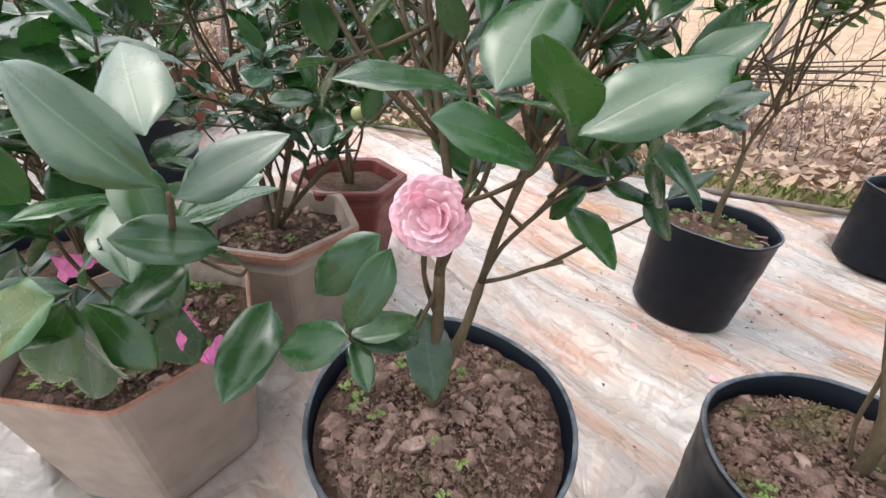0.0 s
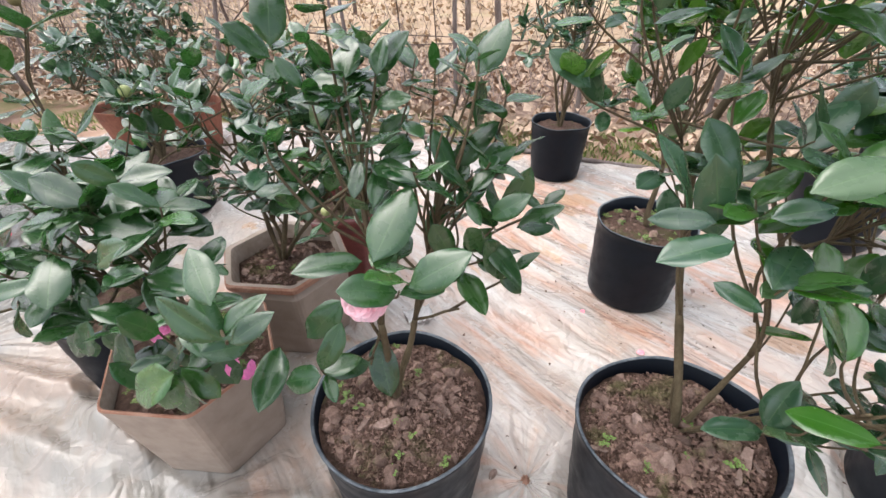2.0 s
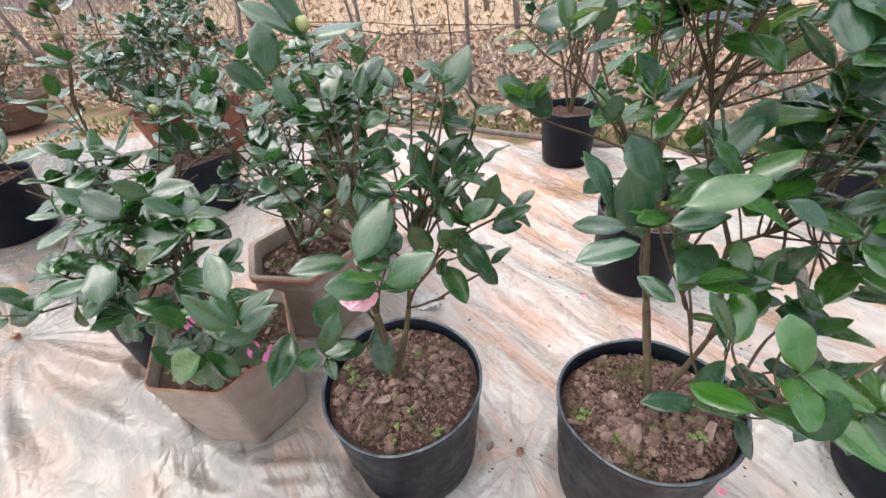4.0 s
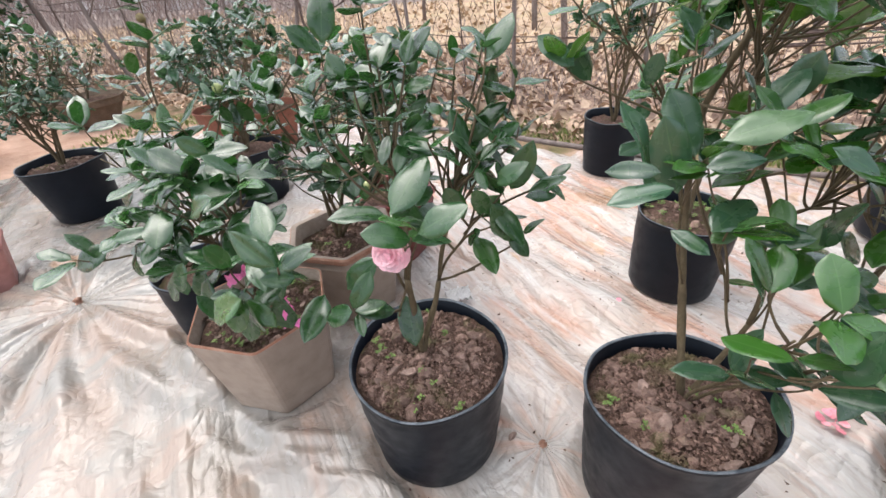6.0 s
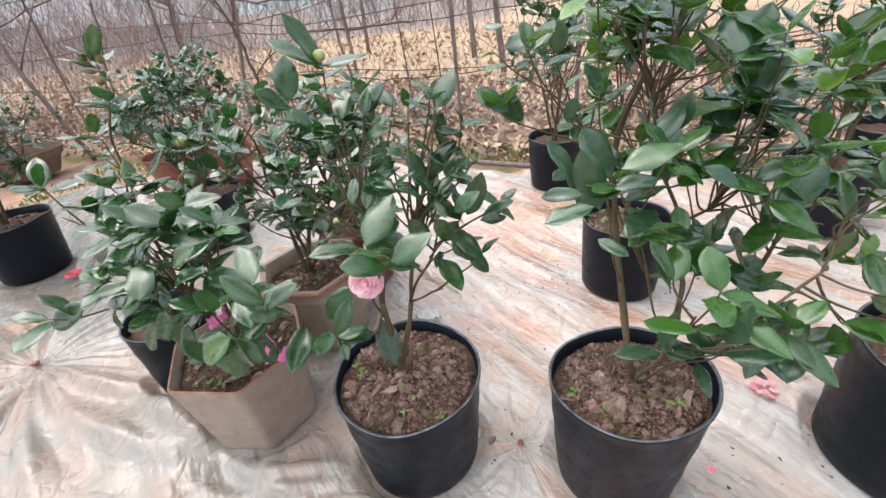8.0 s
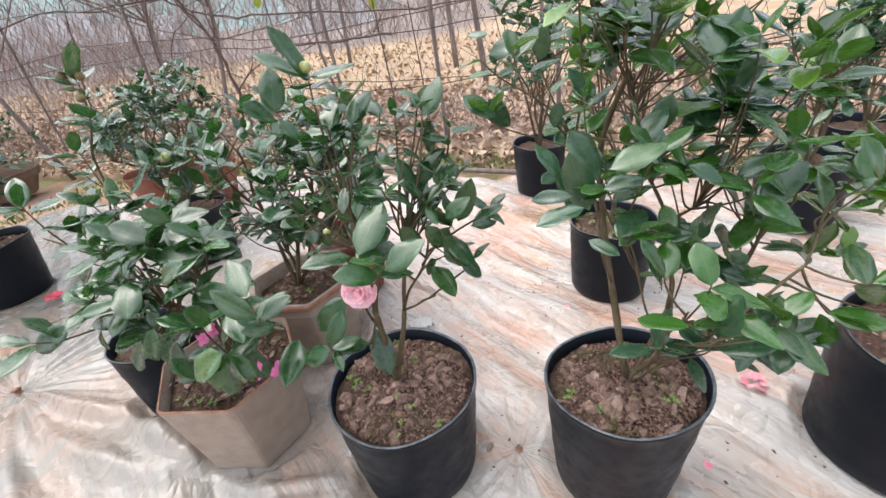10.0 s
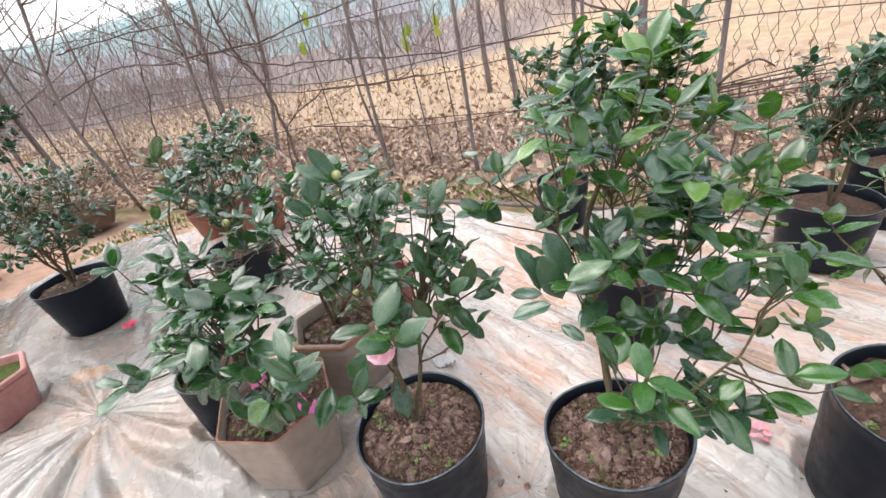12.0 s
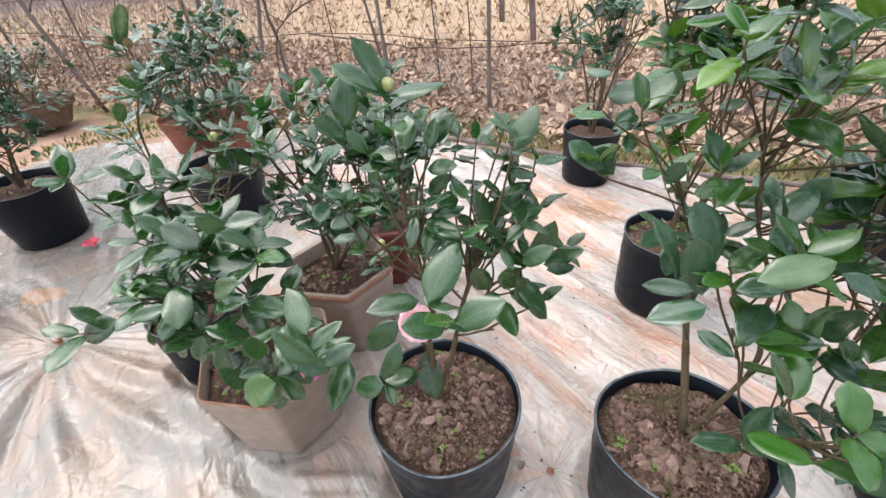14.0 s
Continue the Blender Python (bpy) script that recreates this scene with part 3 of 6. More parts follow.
def soil_mesh(outline, radius, z, dome, seed, material=SOIL):
    """Lumpy soil surface filling a pot's mouth."""
    rings = 14
    verts, faces = [(0, 0, z + dome)], []
    n = len(outline)
    for i in range(1, rings + 1):
        f = i / rings
        for x, y in outline:
            px, py = x * f * radius, y * f * radius
            h = 0.010 * noise.noise(Vector((px * 28, py * 28, seed))) + 0.006 * noise.noise(Vector((px * 75, py * 75, seed + 3)))
            verts.append((px, py, z + dome * (1 - f * f) + h))
    for k in range(n):
        faces.append((0, 1 + k, 1 + (k + 1) % n))
    for i in range(rings - 1):
        for k in range(n):
            a, b = 1 + i * n, 1 + (i + 1) * n
            q = (k + 1) % n
            faces.append((a + k, b + k, b + q, a + q))
    return mesh_of("soil", verts, faces, material)


def clod_mesh(seed):
    rng = random.Random(seed)
    bm = bmesh.new()
    bmesh.ops.create_icosphere(bm, subdivisions=1, radius=1)
    off = rng.uniform(0, 50)
    for v in bm.verts:
        v.co *= 0.75 + 0.6 * noise.noise(v.co * 1.3 + Vector((off, 0, 0)))
        v.co.z *= 0.7
    me = bpy.data.meshes.new("clod")
    bm.to_mesh(me)
    bm.free()
    me.materials.append(CLOD)
    return me


CLODS = [clod_mesh(k) for k in range(7)]


def flake_mesh(seed):
    """A curled scrap of dead leaf."""
    rng = random.Random(seed)
    v, f, u = blade(rng.uniform(0.35, 0.6), rng.uniform(-0.6, 0.7), rng.uniform(-0.3, 0.4), 0.3, rng.uniform(-0.5, 0.5))
    return mesh_of("flake", v, f, CHIP, True, u)


FLAKES = [flake_mesh(k) for k in range(5)]


def chip_mesh(seed):
    """A flat splintered scrap of bark, 1 long."""
    rng = random.Random(seed)
    wide, n = rng.uniform(0.28, 0.5), 7
    ring = [(math.cos(6.2832 * k / n) * 0.5 * rng.uniform(0.75, 1.1), math.sin(6.2832 * k / n) * wide * 0.5 * rng.uniform(0.6, 1.2)) for k in range(n)]
    bend = rng.uniform(-0.3, 0.3)
    verts = [(x, y, h + bend * x * x + 0.15 * y) for h in (-0.05, 0.06) for x, y in ring]
    faces = [tuple(range(n - 1, -1, -1)), tuple(range(n, 2 * n))] + [(k, (k + 1) % n, n + (k + 1) % n, n + k) for k in range(n)]
    return mesh_of("bark_chip", verts, faces, CHIP, False)


CHIPS = [chip_mesh(k) for k in range(6)]


def sprig_mesh(seed):
    """A tiny clover-like weed: a few round leaflets on threads."""
    rng = random.Random(seed)
    parts = []
    for k in range(9):
        a, r, h = rng.uniform(0, 6.28), rng.uniform(0.1, 1.0), rng.uniform(0.25, 0.9)
        c = np.array((r * math.cos(a), r * math.sin(a), h))
        parts.append(tube([(0.2 * c[0], 0.2 * c[1], 0), c * (0.7, 0.7, 0.8), c], 0.03, 0.02, 3))
        for j in range(3):
            b = a + j * 2.1
            d = np.array((math.cos(b), math.sin(b), 0.25))
            s = np.array((-math.sin(b), math.cos(b), 0.0))
            parts.append(([c, c + 0.22 * d + 0.17 * s, c + 0.36 * d, c + 0.22 * d - 0.17 * s], [(0, 1, 2, 3)]))
    v, f = join(parts)
    return mesh_of("weed", v, f, WEED, False)


SPRIGS = [sprig_mesh(k) for k in range(4)]


def crumbs(parent, radius, z, dome, seed, count, slant=(0, 0)):
    """Fine crumbs of earth over a pot's soil, joined."""
    rng = np.random.default_rng(seed)
    unit = np.array([(1, 0, 0), (-0.5, 0.87, 0), (-0.5, -0.87, 0), (0.1, 0.1, 0.8), (0, 0, -0.6)])
    tris = [(0, 1, 3), (1, 2, 3), (2, 0, 3), (1, 0, 4), (2, 1, 4), (0, 2, 4)]
    a, r, s = rng.uniform(0, 6.28, count), radius * np.sqrt(rng.random(count)) * 0.95, 0.0012 + 0.0042 * rng.random(count) ** 2
    verts = unit[None] * s[:, None, None] * rng.uniform(0.7, 1.3, (count, 5, 3))
    spin = rng.uniform(0, 6.28, count)
    c, d = np.cos(spin)[:, None], np.sin(spin)[:, None]
    x, y = verts[..., 0] * c - verts[..., 1] * d, verts[..., 0] * d + verts[..., 1] * c
    place = np.stack([x + (r * np.cos(a))[:, None], y + (r * np.sin(a))[:, None], verts[..., 2] + (z + dome * (1 - (r / radius) ** 2) + 0.003 + r * (np.cos(a) * slant[0] + np.sin(a) * slant[1]) + rng.uniform(-0.003, 0.004, count))[:, None]], -1)
    faces = [tuple(5 * k + i for i in t) for k in range(count) for t in tris]
    tagged(child("crumb_mass", mesh_of("crumb_mass", place.reshape(-1, 3), faces, CRUMB, False), parent), "fine crumbs of brown earth", kind="stuff")


def dress_soil(parent, radius, z, dome, seed, clods=60, flakes=8, weeds=0, chips=20, slant=(0, 0)):
    """Clods, dead leaf scraps and little weeds on a pot's soil."""
    rng = random.Random(seed)
    for kind, count, meshes, lo, hi in (("clod", clods, CLODS, 0.0022, 0.016), ("dead_leaf", flakes, FLAKES, 0.012, 0.034), ("weed", weeds, SPRIGS, 0.005, 0.012), ("bark_chip", chips, CHIPS, 0.010, 0.044)):
        for _ in range(count):
            a, r = rng.uniform(0, 6.28), radius * math.sqrt(rng.random()) * 0.93
            s = lo + (hi - lo) * rng.random() ** (2.8 if kind == "clod" else 1.2)
            h = z + dome * (1 - (r / radius) ** 2) + (0.25 * s if kind == "clod" else 0.005) + r * (math.cos(a) * slant[0] + math.sin(a) * slant[1])
            tilt = (0, 0) if kind == "weed" else (rng.uniform(-25, 25), rng.uniform(-25, 25))
            made = child(kind, rng.choice(meshes), parent, m=pose(r * math.cos(a), r * math.sin(a), h, *tilt, rng.uniform(0, 360)) @ Matrix.Scale(s, 4))
            if kind == "weed":
                tagged(made, "tiny bright green weed", kind="stuff")


def round_pot(parent, radius, foot, height, seed, material=BLACK_PLASTIC, soil=0.03, dome=0.012, earth=SOIL, label="black plastic nursery pot", lip=0.0015, slant=(0, 0)):
    """A thin-walled tapering pot with a rolled rim, a ridged wall and a raised foot ring, filled with soil."""
    out = circle(56, seed)
    t = 0.003
    prof = [(foot - 0.012, 0.004), (foot - 0.002, 0.0), (foot, 0.004)]
    for k in range(1, 9):
        f = k / 9
        prof.append((foot + (radius - foot) * f + (0.0012 if k % 3 == 0 else 0), height * f))
    prof += [(radius - 0.001, height - 0.012), (radius + lip, height - 0.008), (radius + lip + 0.0005, height - 0.002), (radius + lip * 0.4, height), (radius - t, height - 0.003), (radius - t - 0.002, height - 0.03), (radius - 0.010, height - soil - 0.02)]
    v, f = ring_surface(prof, out)
    v = [(x, y, z + z / height * (x * slant[0] + y * slant[1] + 0.0022 * math.sin(5 * math.atan2(y, x) + seed))) for x, y, z in v]
    me = mesh_of("pot", v, f[:-1], material)
    if material is BLACK_PLASTIC:
        me.materials.append(SCUFFED_EDGE)
        for q in me.polygons[len(out) * (len(prof) - 5):len(out) * (len(prof) - 3)]:
            q.material_index = 1
    child("pot", me, parent, label)
    earth_top = child("soil", soil_mesh(out, radius - 0.006, height - soil - dome * 0.5, dome, seed, earth), parent)
    for q in earth_top.data.vertices:
        q.co.z += q.co.x * slant[0] + q.co.y * slant[1]
    return height - soil - dome * 0.5


def angular_pot(parent, radius, foot, height, sides, turn, seed, material, label, rim=0.0, soil=0.035, earth=SOIL, inner=None, wall=0.006):
    """A faceted planter with softened corners; rim: width of a flared lip."""
    out = polygon(sides, turn)
    body = [(foot - 0.01, 0.003), (foot, 0.0)]
    for k in range(1, 6):
        body.append((foot + (radius - foot) * k / 6, height * k / 6))
    if rim:
        body += [(radius - rim, height - 0.022), (radius, height - 0.016), (radius + 0.001, height - 0.004), (radius - 0.003, height), (radius - rim - 0.004, height - 0.002)]
        inside = radius - rim - wall
    else:
        body += [(radius, height - 0.004), (radius - 0.002, height), (radius - wall + 0.001, height - 0.001)]
        inside = radius - wall
    body += [(inside, height - 0.008), (inside - 0.008, height - soil - 0.02)]
    v, f = ring_surface(body, out)
    me = mesh_of("pot", v, f[:-1], material, False)
    if inner is not None:
        me.materials.append(inner)
        for q in me.polygons[len(out) * (len(body) - 3):len(out) * (len(body) - 1)]:
            q.material_index = 1
        me.materials.append(RIM_STAIN)
        top = len(out) * (len(body) - (6 if rim else 5))
        for q in me.polygons[top:top + 2 * len(out)]:
            q.material_index = 2
    child("pot", me, parent, label)
    child("soil", soil_mesh(out, inside - 0.002, height - soil, 0.008, seed, earth), parent)
    return height - soil


PETAL_MESHES = {}


def petal_mesh(material):
    """A rounded, cupped petal 1 long, shared by all flowers of its colour."""
    if material.name not in PETAL_MESHES:
        v, f, u = blade(0.95, 0.16, 0.10, 0.10, 0.0, 0.9)
        PETAL_MESHES[material.name] = mesh_of("petal", v, f, material, True, u)
    return PETAL_MESHES[material.name]


def bloom(parent, at, facing, radius, material, seed, label, petals=95):
    """A fully double camellia: petals in spirals from a tight centre to an outer ring."""
    rng = random.Random(seed)
    q = Vector(facing).to_track_quat("Z", "Y").to_matrix().to_4x4()
    core = bmesh.new()
    bmesh.ops.create_icosphere(core, subdivisions=2, radius=radius * 0.6)
    me = bpy.data.meshes.new("flower")
    core.to_mesh(me)
    core.free()
    me.materials.append(material)
    flower = child("flower", me, parent, label, Matrix.Translation(at) @ q)
    for k in range(petals):
        f = (k + 0.5) / petals
        polar = 6 + 104 * f ** 0.62
        out = 8 + 42 * f
        s = radius * (0.50 + 0.22 * f) * rng.uniform(0.92, 1.08)
        m = Matrix.Rotation(k * 2.39996 + rng.uniform(-0.1, 0.1), 4, "Z") @ Matrix.Rotation(radians(90 - polar), 4, "X") @ Matrix.Translation((0, radius * 0.42, 0)) @ Matrix.Rotation(radians(-out + rng.uniform(-6, 6)), 4, "X") @ Matrix.Scale(s, 4)
        child("petal", petal_mesh(material), flower, m=m)
    return flower


def bud(parent, at, size=0.011, material=BUD, label="plump yellow-green flower bud"):
    bm = bmesh.new()
    bmesh.ops.create_uvsphere(bm, u_segments=10, v_segments=8, radius=size)
    for v in bm.verts:
        v.co.z *= 1.25 if v.co.z > 0 else 1.0
        v.co *= 1 - 0.15 * max(0, v.co.z / size) ** 2
    me = bpy.data.meshes.new("bud")
    bm.to_mesh(me)
    bm.free()
    me.materials.append(material)
    me.polygons.foreach_set("use_smooth", np.ones(len(me.polygons), dtype=bool))
    child("bud", me, parent, label, Matrix.Translation(at))


def random_crown(seed, base, height, spread, stems, tips, leaves, z0=0.45, low=0.42):
    """Forks and tips of an upright shrub, for plants of which only the mass can be made out."""
    rng = random.Random(seed)
    forks, ends = [], []
    bx, by, bz = base
    for s in range(stems):
        a = 2 * math.pi * s / stems + rng.uniform(-0.5, 0.5)
        r = spread * rng.uniform(0.15, 0.32)
        forks.append((bx + r * math.cos(a), by + r * math.sin(a), bz + height * z0 * rng.uniform(0.75, 1.1), -1))
        for _ in range(2):
            b = a + rng.uniform(-0.8, 0.8)
            r2 = spread * rng.uniform(0.25, 0.65)
            forks.append((bx + r2 * math.cos(b), by + r2 * math.sin(b), bz + height * rng.uniform(0.5, 0.8), len(forks) - 1 if len(forks) % 3 == 1 else len(forks) - 2))
    for k in range(tips):
        f = rng.randrange(len(forks))
        fx, fy, fz, _ = forks[f]
        a = rng.uniform(0, 6.28)
        up = rng.random()
        r = spread * math.sqrt(rng.random()) * (1.0 - 0.5 * up)
        ends.append((bx + (fx - bx) * 0.6 + r * math.cos(a) * 0.8, by + (fy - by) * 0.6 + r * math.sin(a) * 0.8, max(fz * 0.75 + bz * 0.25 + 0.03, bz + height * (low + (1 - low) * up)), f, leaves))
    return forks, ends



def filler(seed, forks, centre, size, count, leaves):
    """Extra shoot tips spread through an egg-shaped part of a crown, each on the nearest fork below it."""
    rng = random.Random(seed)
    tips = []
    while len(tips) < count:
        u = [rng.uniform(-1, 1) for _ in range(3)]
        if not 0.15 < sum(c * c for c in u) < 1:
            continue
        q = [c + s * w for c, s, w in zip(centre, size, u)]
        best = min(range(len(forks)), key=lambda k: math.dist(forks[k][:3], q) + (0.3 if forks[k][2] > q[2] else 0))
        tips.append((*q, best, leaves))
    return tips


# ---- ground, film and field ----


def spaced(lo, hi, near, count, power=3.2):
    """Coordinates packed near the pots and spread far out."""
    t = np.linspace(-1, 1, count)
    return np.where(t < 0, -np.abs(t) ** power * (near - lo), np.abs(t) ** power * (hi - near)) + near


def grid_mesh(name, xs, ys, zs, material):
    nx, ny = len(xs), len(ys)
    xx, yy = (np.broadcast_to(xs[None, :], (ny, nx)), np.broadcast_to(ys[:, None], (ny, nx))) if ys.ndim == 1 else (np.broadcast_to(xs[None, :], (ny, nx)), ys)
    co = np.stack([xx, yy, zs], -1).reshape(-1, 3)
    i = (np.arange(ny - 1)[:, None] * nx + np.arange(nx - 1)[None, :]).ravel()
    quads = np.stack([i, i + 1, i + nx + 1, i + nx], 1)
    me = bpy.data.meshes.new(name)
    me.vertices.add(len(co))
    me.vertices.foreach_set("co", co.astype(np.float32).ravel())
    me.loops.add(quads.size)
    me.loops.foreach_set("vertex_index", quads.astype(np.int32).ravel())
    me.polygons.add(len(quads))
    me.polygons.foreach_set("loop_start", (np.arange(len(quads)) * 4).astype(np.int32))
    me.polygons.foreach_set("use_smooth", np.ones(len(quads), dtype=bool))
    me.update(calc_edges=True)
    me.materials.append(material)
    return me


def waves(x, y, rng, count, lo, hi, amp, angle=None, spread=0.5):
    """A sum of random sine waves: soft undulation, or creases along one way."""
    z = np.zeros_like(x)
    for _ in range(count):
        a = rng.uniform(0, math.pi) if angle is None else angle + rng.normal(0, spread)
        k = math.exp(rng.uniform(math.log(lo), math.log(hi)))
        z += np.sin((x * math.cos(a) + y * math.sin(a)) * k + rng.uniform(0, 6.28)) * amp * lo / k
    return z


EDGE_X = [-3.2, -2.5, -2.07, -0.96, -0.2, 0.5, 1.2, 1.6, 2.6, 3.6]
EDGE_Y = [1.2, 1.72, 2.32, 2.46, 2.22, 1.80, 1.44, 1.27, 0.9, 0.6]


def film_edge(x):
    return np.interp(x, EDGE_X, EDGE_Y)


def build_ground():
    rng = np.random.default_rng(5)
    xs, ys = spaced(-300, 300, 0.0, 221), spaced(-60, 500, 2.0, 221)
    x, y = np.broadcast_to(xs[None, :], (221, 221)), np.broadcast_to(ys[:, None], (221, 221))
    out = np.clip((y - film_edge(x)) / 0.5, 0, 1)
    z = -0.035 + out * (0.03 + waves(x, y, rng, 14, 2.0, 22.0, 0.012))
    bank = y + 0.4 * x - 2.2
    z += np.clip(bank, 0, 0.7) * 0.07
    far = np.clip((bank - 1.5) / 60, 0, 1)
    z += np.clip((bank - 3.0) / 9, 0, 1) * 1.5 * np.clip((x - 2.0) / 5, 0, 1)
    z += far * 0.9 * np.clip((x + 6) / 20, 0, 1) + far * waves(x, y, rng, 8, 0.05, 0.3, 0.25)
    tagged(new("ground", grid_mesh("ground", xs, ys, z, GROUND)), "red-brown trodden earth, leaf litter and a straw-coloured field", "ground", kind="structure")


KNOTS = ((-1.095, 0.745, 0.021, 0.34, 17), (0.218, 0.307, 0.006, 0.12, 13))


FOLDS = (
    (-1.05, 0.74, -0.60, 0.53, 0.030, 0.030), (-0.62, 0.54, -0.38, 0.36, 0.036, 0.030), (-0.40, 0.36, -0.13, 0.28, 0.024, 0.020), (-0.92, 0.60, -0.45, 0.33, 0.030, 0.030),
    (-0.47, 0.33, -0.12, 0.24, 0.020, 0.018), (-0.30, 0.30, -0.04, 0.19, 0.013, 0.015), (-0.70, 0.60, -0.50, 0.43, 0.050, 0.045), (-1.05, 0.70, -0.75, 0.25, 0.030, 0.028),
    (-1.10, 0.68, -0.98, 0.15, 0.030, 0.030), (-1.16, 0.68, -1.25, 0.10, 0.026, 0.030), (-1.2, 0.72, -1.6, 0.35, 0.022, 0.030), (-1.1, 0.76, -1.5, 0.78, 0.012, 0.020),
)


def film_height(x, y):
    rng = np.random.default_rng(11)
    crease = math.radians(33.5)
    z = waves(x, y, rng, 26, 14.0, 130.0, 0.0052, crease, 0.22) + waves(x, y, rng, 10, 4.0, 14.0, 0.0035)
    for kx, ky, amp, reach, rays in KNOTS:
        d = np.hypot(x - kx, y - ky)
        a = np.arctan2(y - ky, x - kx) + 0.10 * np.sin(d * 7.0)
        ridge = sum(np.abs(np.sin(a * m / 2 + p)) ** e * w * np.exp(-((d / reach - c) / s) ** 2) for m, p, w, e, c, s in ((rays, 0.7, 0.55, 0.8, 0.9, 1.6), (rays + 8, 2.1, 0.34, 0.9, 0.6, 1.0), (2 * rays + 5, 4.0, 0.26, 0.9, 1.0, 1.4), (rays - 6, 1.3, 0.50, 0.8, 1.9, 1.3)))
        z = z * (1 - 0.85 * np.exp(-(d / (1.6 * reach)) ** 2)) + amp * ridge * np.exp(-0.75 * d / reach) * np.clip(d / (0.45 * reach), 0, 1) ** 0.7 * 1.5
        z += amp * 0.55 * np.exp(-(d / (0.05 * reach + 0.008)) ** 2)
    for px, py, qx, qy, h, w in FOLDS:
        ux, uy = qx - px, qy - py
        ln = math.hypot(ux, uy)
        f = np.clip(((x - px) * ux + (y - py) * uy) / ln ** 2, 0, 1)
        d = np.hypot(x - px - f * ux, y - py - f * uy + 0.02 * np.sin(f * 5))
        z += h * np.exp(-(d / w) ** 2) * np.sin(math.pi * np.clip(f, 0.06, 0.94))
    return z


def build_film():
    xs = np.concatenate([np.linspace(-3.1, -1.75, 70, endpoint=False), np.linspace(-1.75, 0.95, 470, endpoint=False), np.linspace(0.95, 3.3, 130)])
    v = np.concatenate([np.linspace(0, 0.30, 40, endpoint=False), np.linspace(0.30, 0.72, 250, endpoint=False), np.linspace(0.72, 1, 110)])[:, None]
    ragged = 0.02 * np.sin(xs * 9) + 0.015 * np.sin(xs * 23 + 1)
    ys = -1.4 + v * (film_edge(xs)[None, :] + ragged[None, :] + 1.4)
    x = np.broadcast_to(xs[None, :], ys.shape)
    z = film_height(x, ys)
    curl = np.clip((v - 0.985) / 0.015, 0, 1)
    z = z + 0.012 * curl * np.abs(np.sin(x * 6)) + 0.004
    for cx, cy, r in FOOTPRINTS:
        d = np.hypot(x - cx, ys - cy)
        z = np.where(d < r + 0.03, np.minimum(z, -0.004 + np.clip((d - r) / 0.03, 0, 1) * np.maximum(z + 0.004, 0)), z)
    tagged(new("plastic_film", grid_mesh("plastic_film", xs, ys, z, FILM)), "wet muddy clear plastic film spread over the ground", "ground sheet", kind="structure")


FOOTPRINTS = [(0.014, 0.346, 0.118), (0.384, 0.246, 0.105), (0.642, 0.80, 0.106), (-0.348, 0.492, 0.12), (-0.25, 0.775, 0.12), (-0.145, 1.0, 0.10), (-1.57, 1.379, 0.117), (0.90, 0.19, 0.125), (0.68, 1.57, 0.10), (1.41, 0.99, 0.12), (-0.83, 1.465, 0.12), (-1.535, 0.835, 0.12), (-0.60, 0.665, 0.10)]
build_ground()
build_film()

# ---- potted plants: the pink flowering one ----
CAM = "potted camellias"
GAP = [(-0.25, 0.45, 0.61, 0.05), (-0.33, 0.60, 0.53, 0.06), (-0.375, 0.68, 0.50, 0.06), (-0.42, 0.75, 0.465, 0.06), (-0.46, 0.82, 0.43, 0.06), (-0.51, 0.90, 0.40, 0.06)]


def camellia(at, label, group=CAM):
    return thing("potted_camellia", (*at, 0), label, "potted plant", group)


p = camellia((0.014, 0.346), "young camellia with one pink double flower in a black plastic pot")
zs = round_pot(p, 0.135, 0.118, 0.231, 1, soil=0.018, dome=0.014)
dress_soil(p, 0.125, zs, 0.014, 1, 290, 4, 12, 15)
crumbs(p, 0.125, zs, 0.014, 1, 3800)
base = (0.006, 0.352, 0.215)
forks = [(0.043, 0.371, 0.367, -1), (0.0, 0.335, 0.40, -1), (0.01, 0.30, 0.49, 1), (0.10, 0.365, 0.48, 0), (0.085, 0.375, 0.56, 0), (-0.005, 0.40, 0.58, 1), (-0.02, 0.33, 0.33, 1), (0.10, 0.34, 0.41, 0)]
tips = [(0.010, 0.258, 0.549, 2, 2), (0.032, 0.241, 0.532, 2, 2), (0.124, 0.407, 0.672, 4, 4), (0.131, 0.342, 0.606, 4, 3), (0.144, 0.339, 0.543, 3, 3), (0.205, 0.375, 0.535, 3, 2), (0.098, 0.364, 0.573, 4, 2),
        (-0.062, 0.262, 0.410, 6, 2), (0.165, 0.335, 0.47, 7, 2), (0.138, 0.341, 0.49, 3, 2), (0.024, 0.435, 0.697, 5, 3), (-0.043, 0.46, 0.594, 5, 3), (-0.018, 0.398, 0.745, 5, 3), (0.086, 0.373, 0.629, 4, 2), (0.05, 0.40, 0.64, 4, 2), (-0.05, 0.42, 0.66, 5, 2), (0.07, 0.43, 0.60, 4, 2), (-0.072, 0.478, 0.476, 5, 2), (-0.06, 0.40, 0.50, 5, 3), (-0.08, 0.37, 0.55, 5, 3), (0.03, 0.43, 0.52, 5, 3), (0.09, 0.42, 0.50, 4, 3), (0.05, 0.45, 0.58, 5, 3)]
U = (0, 0, 1)
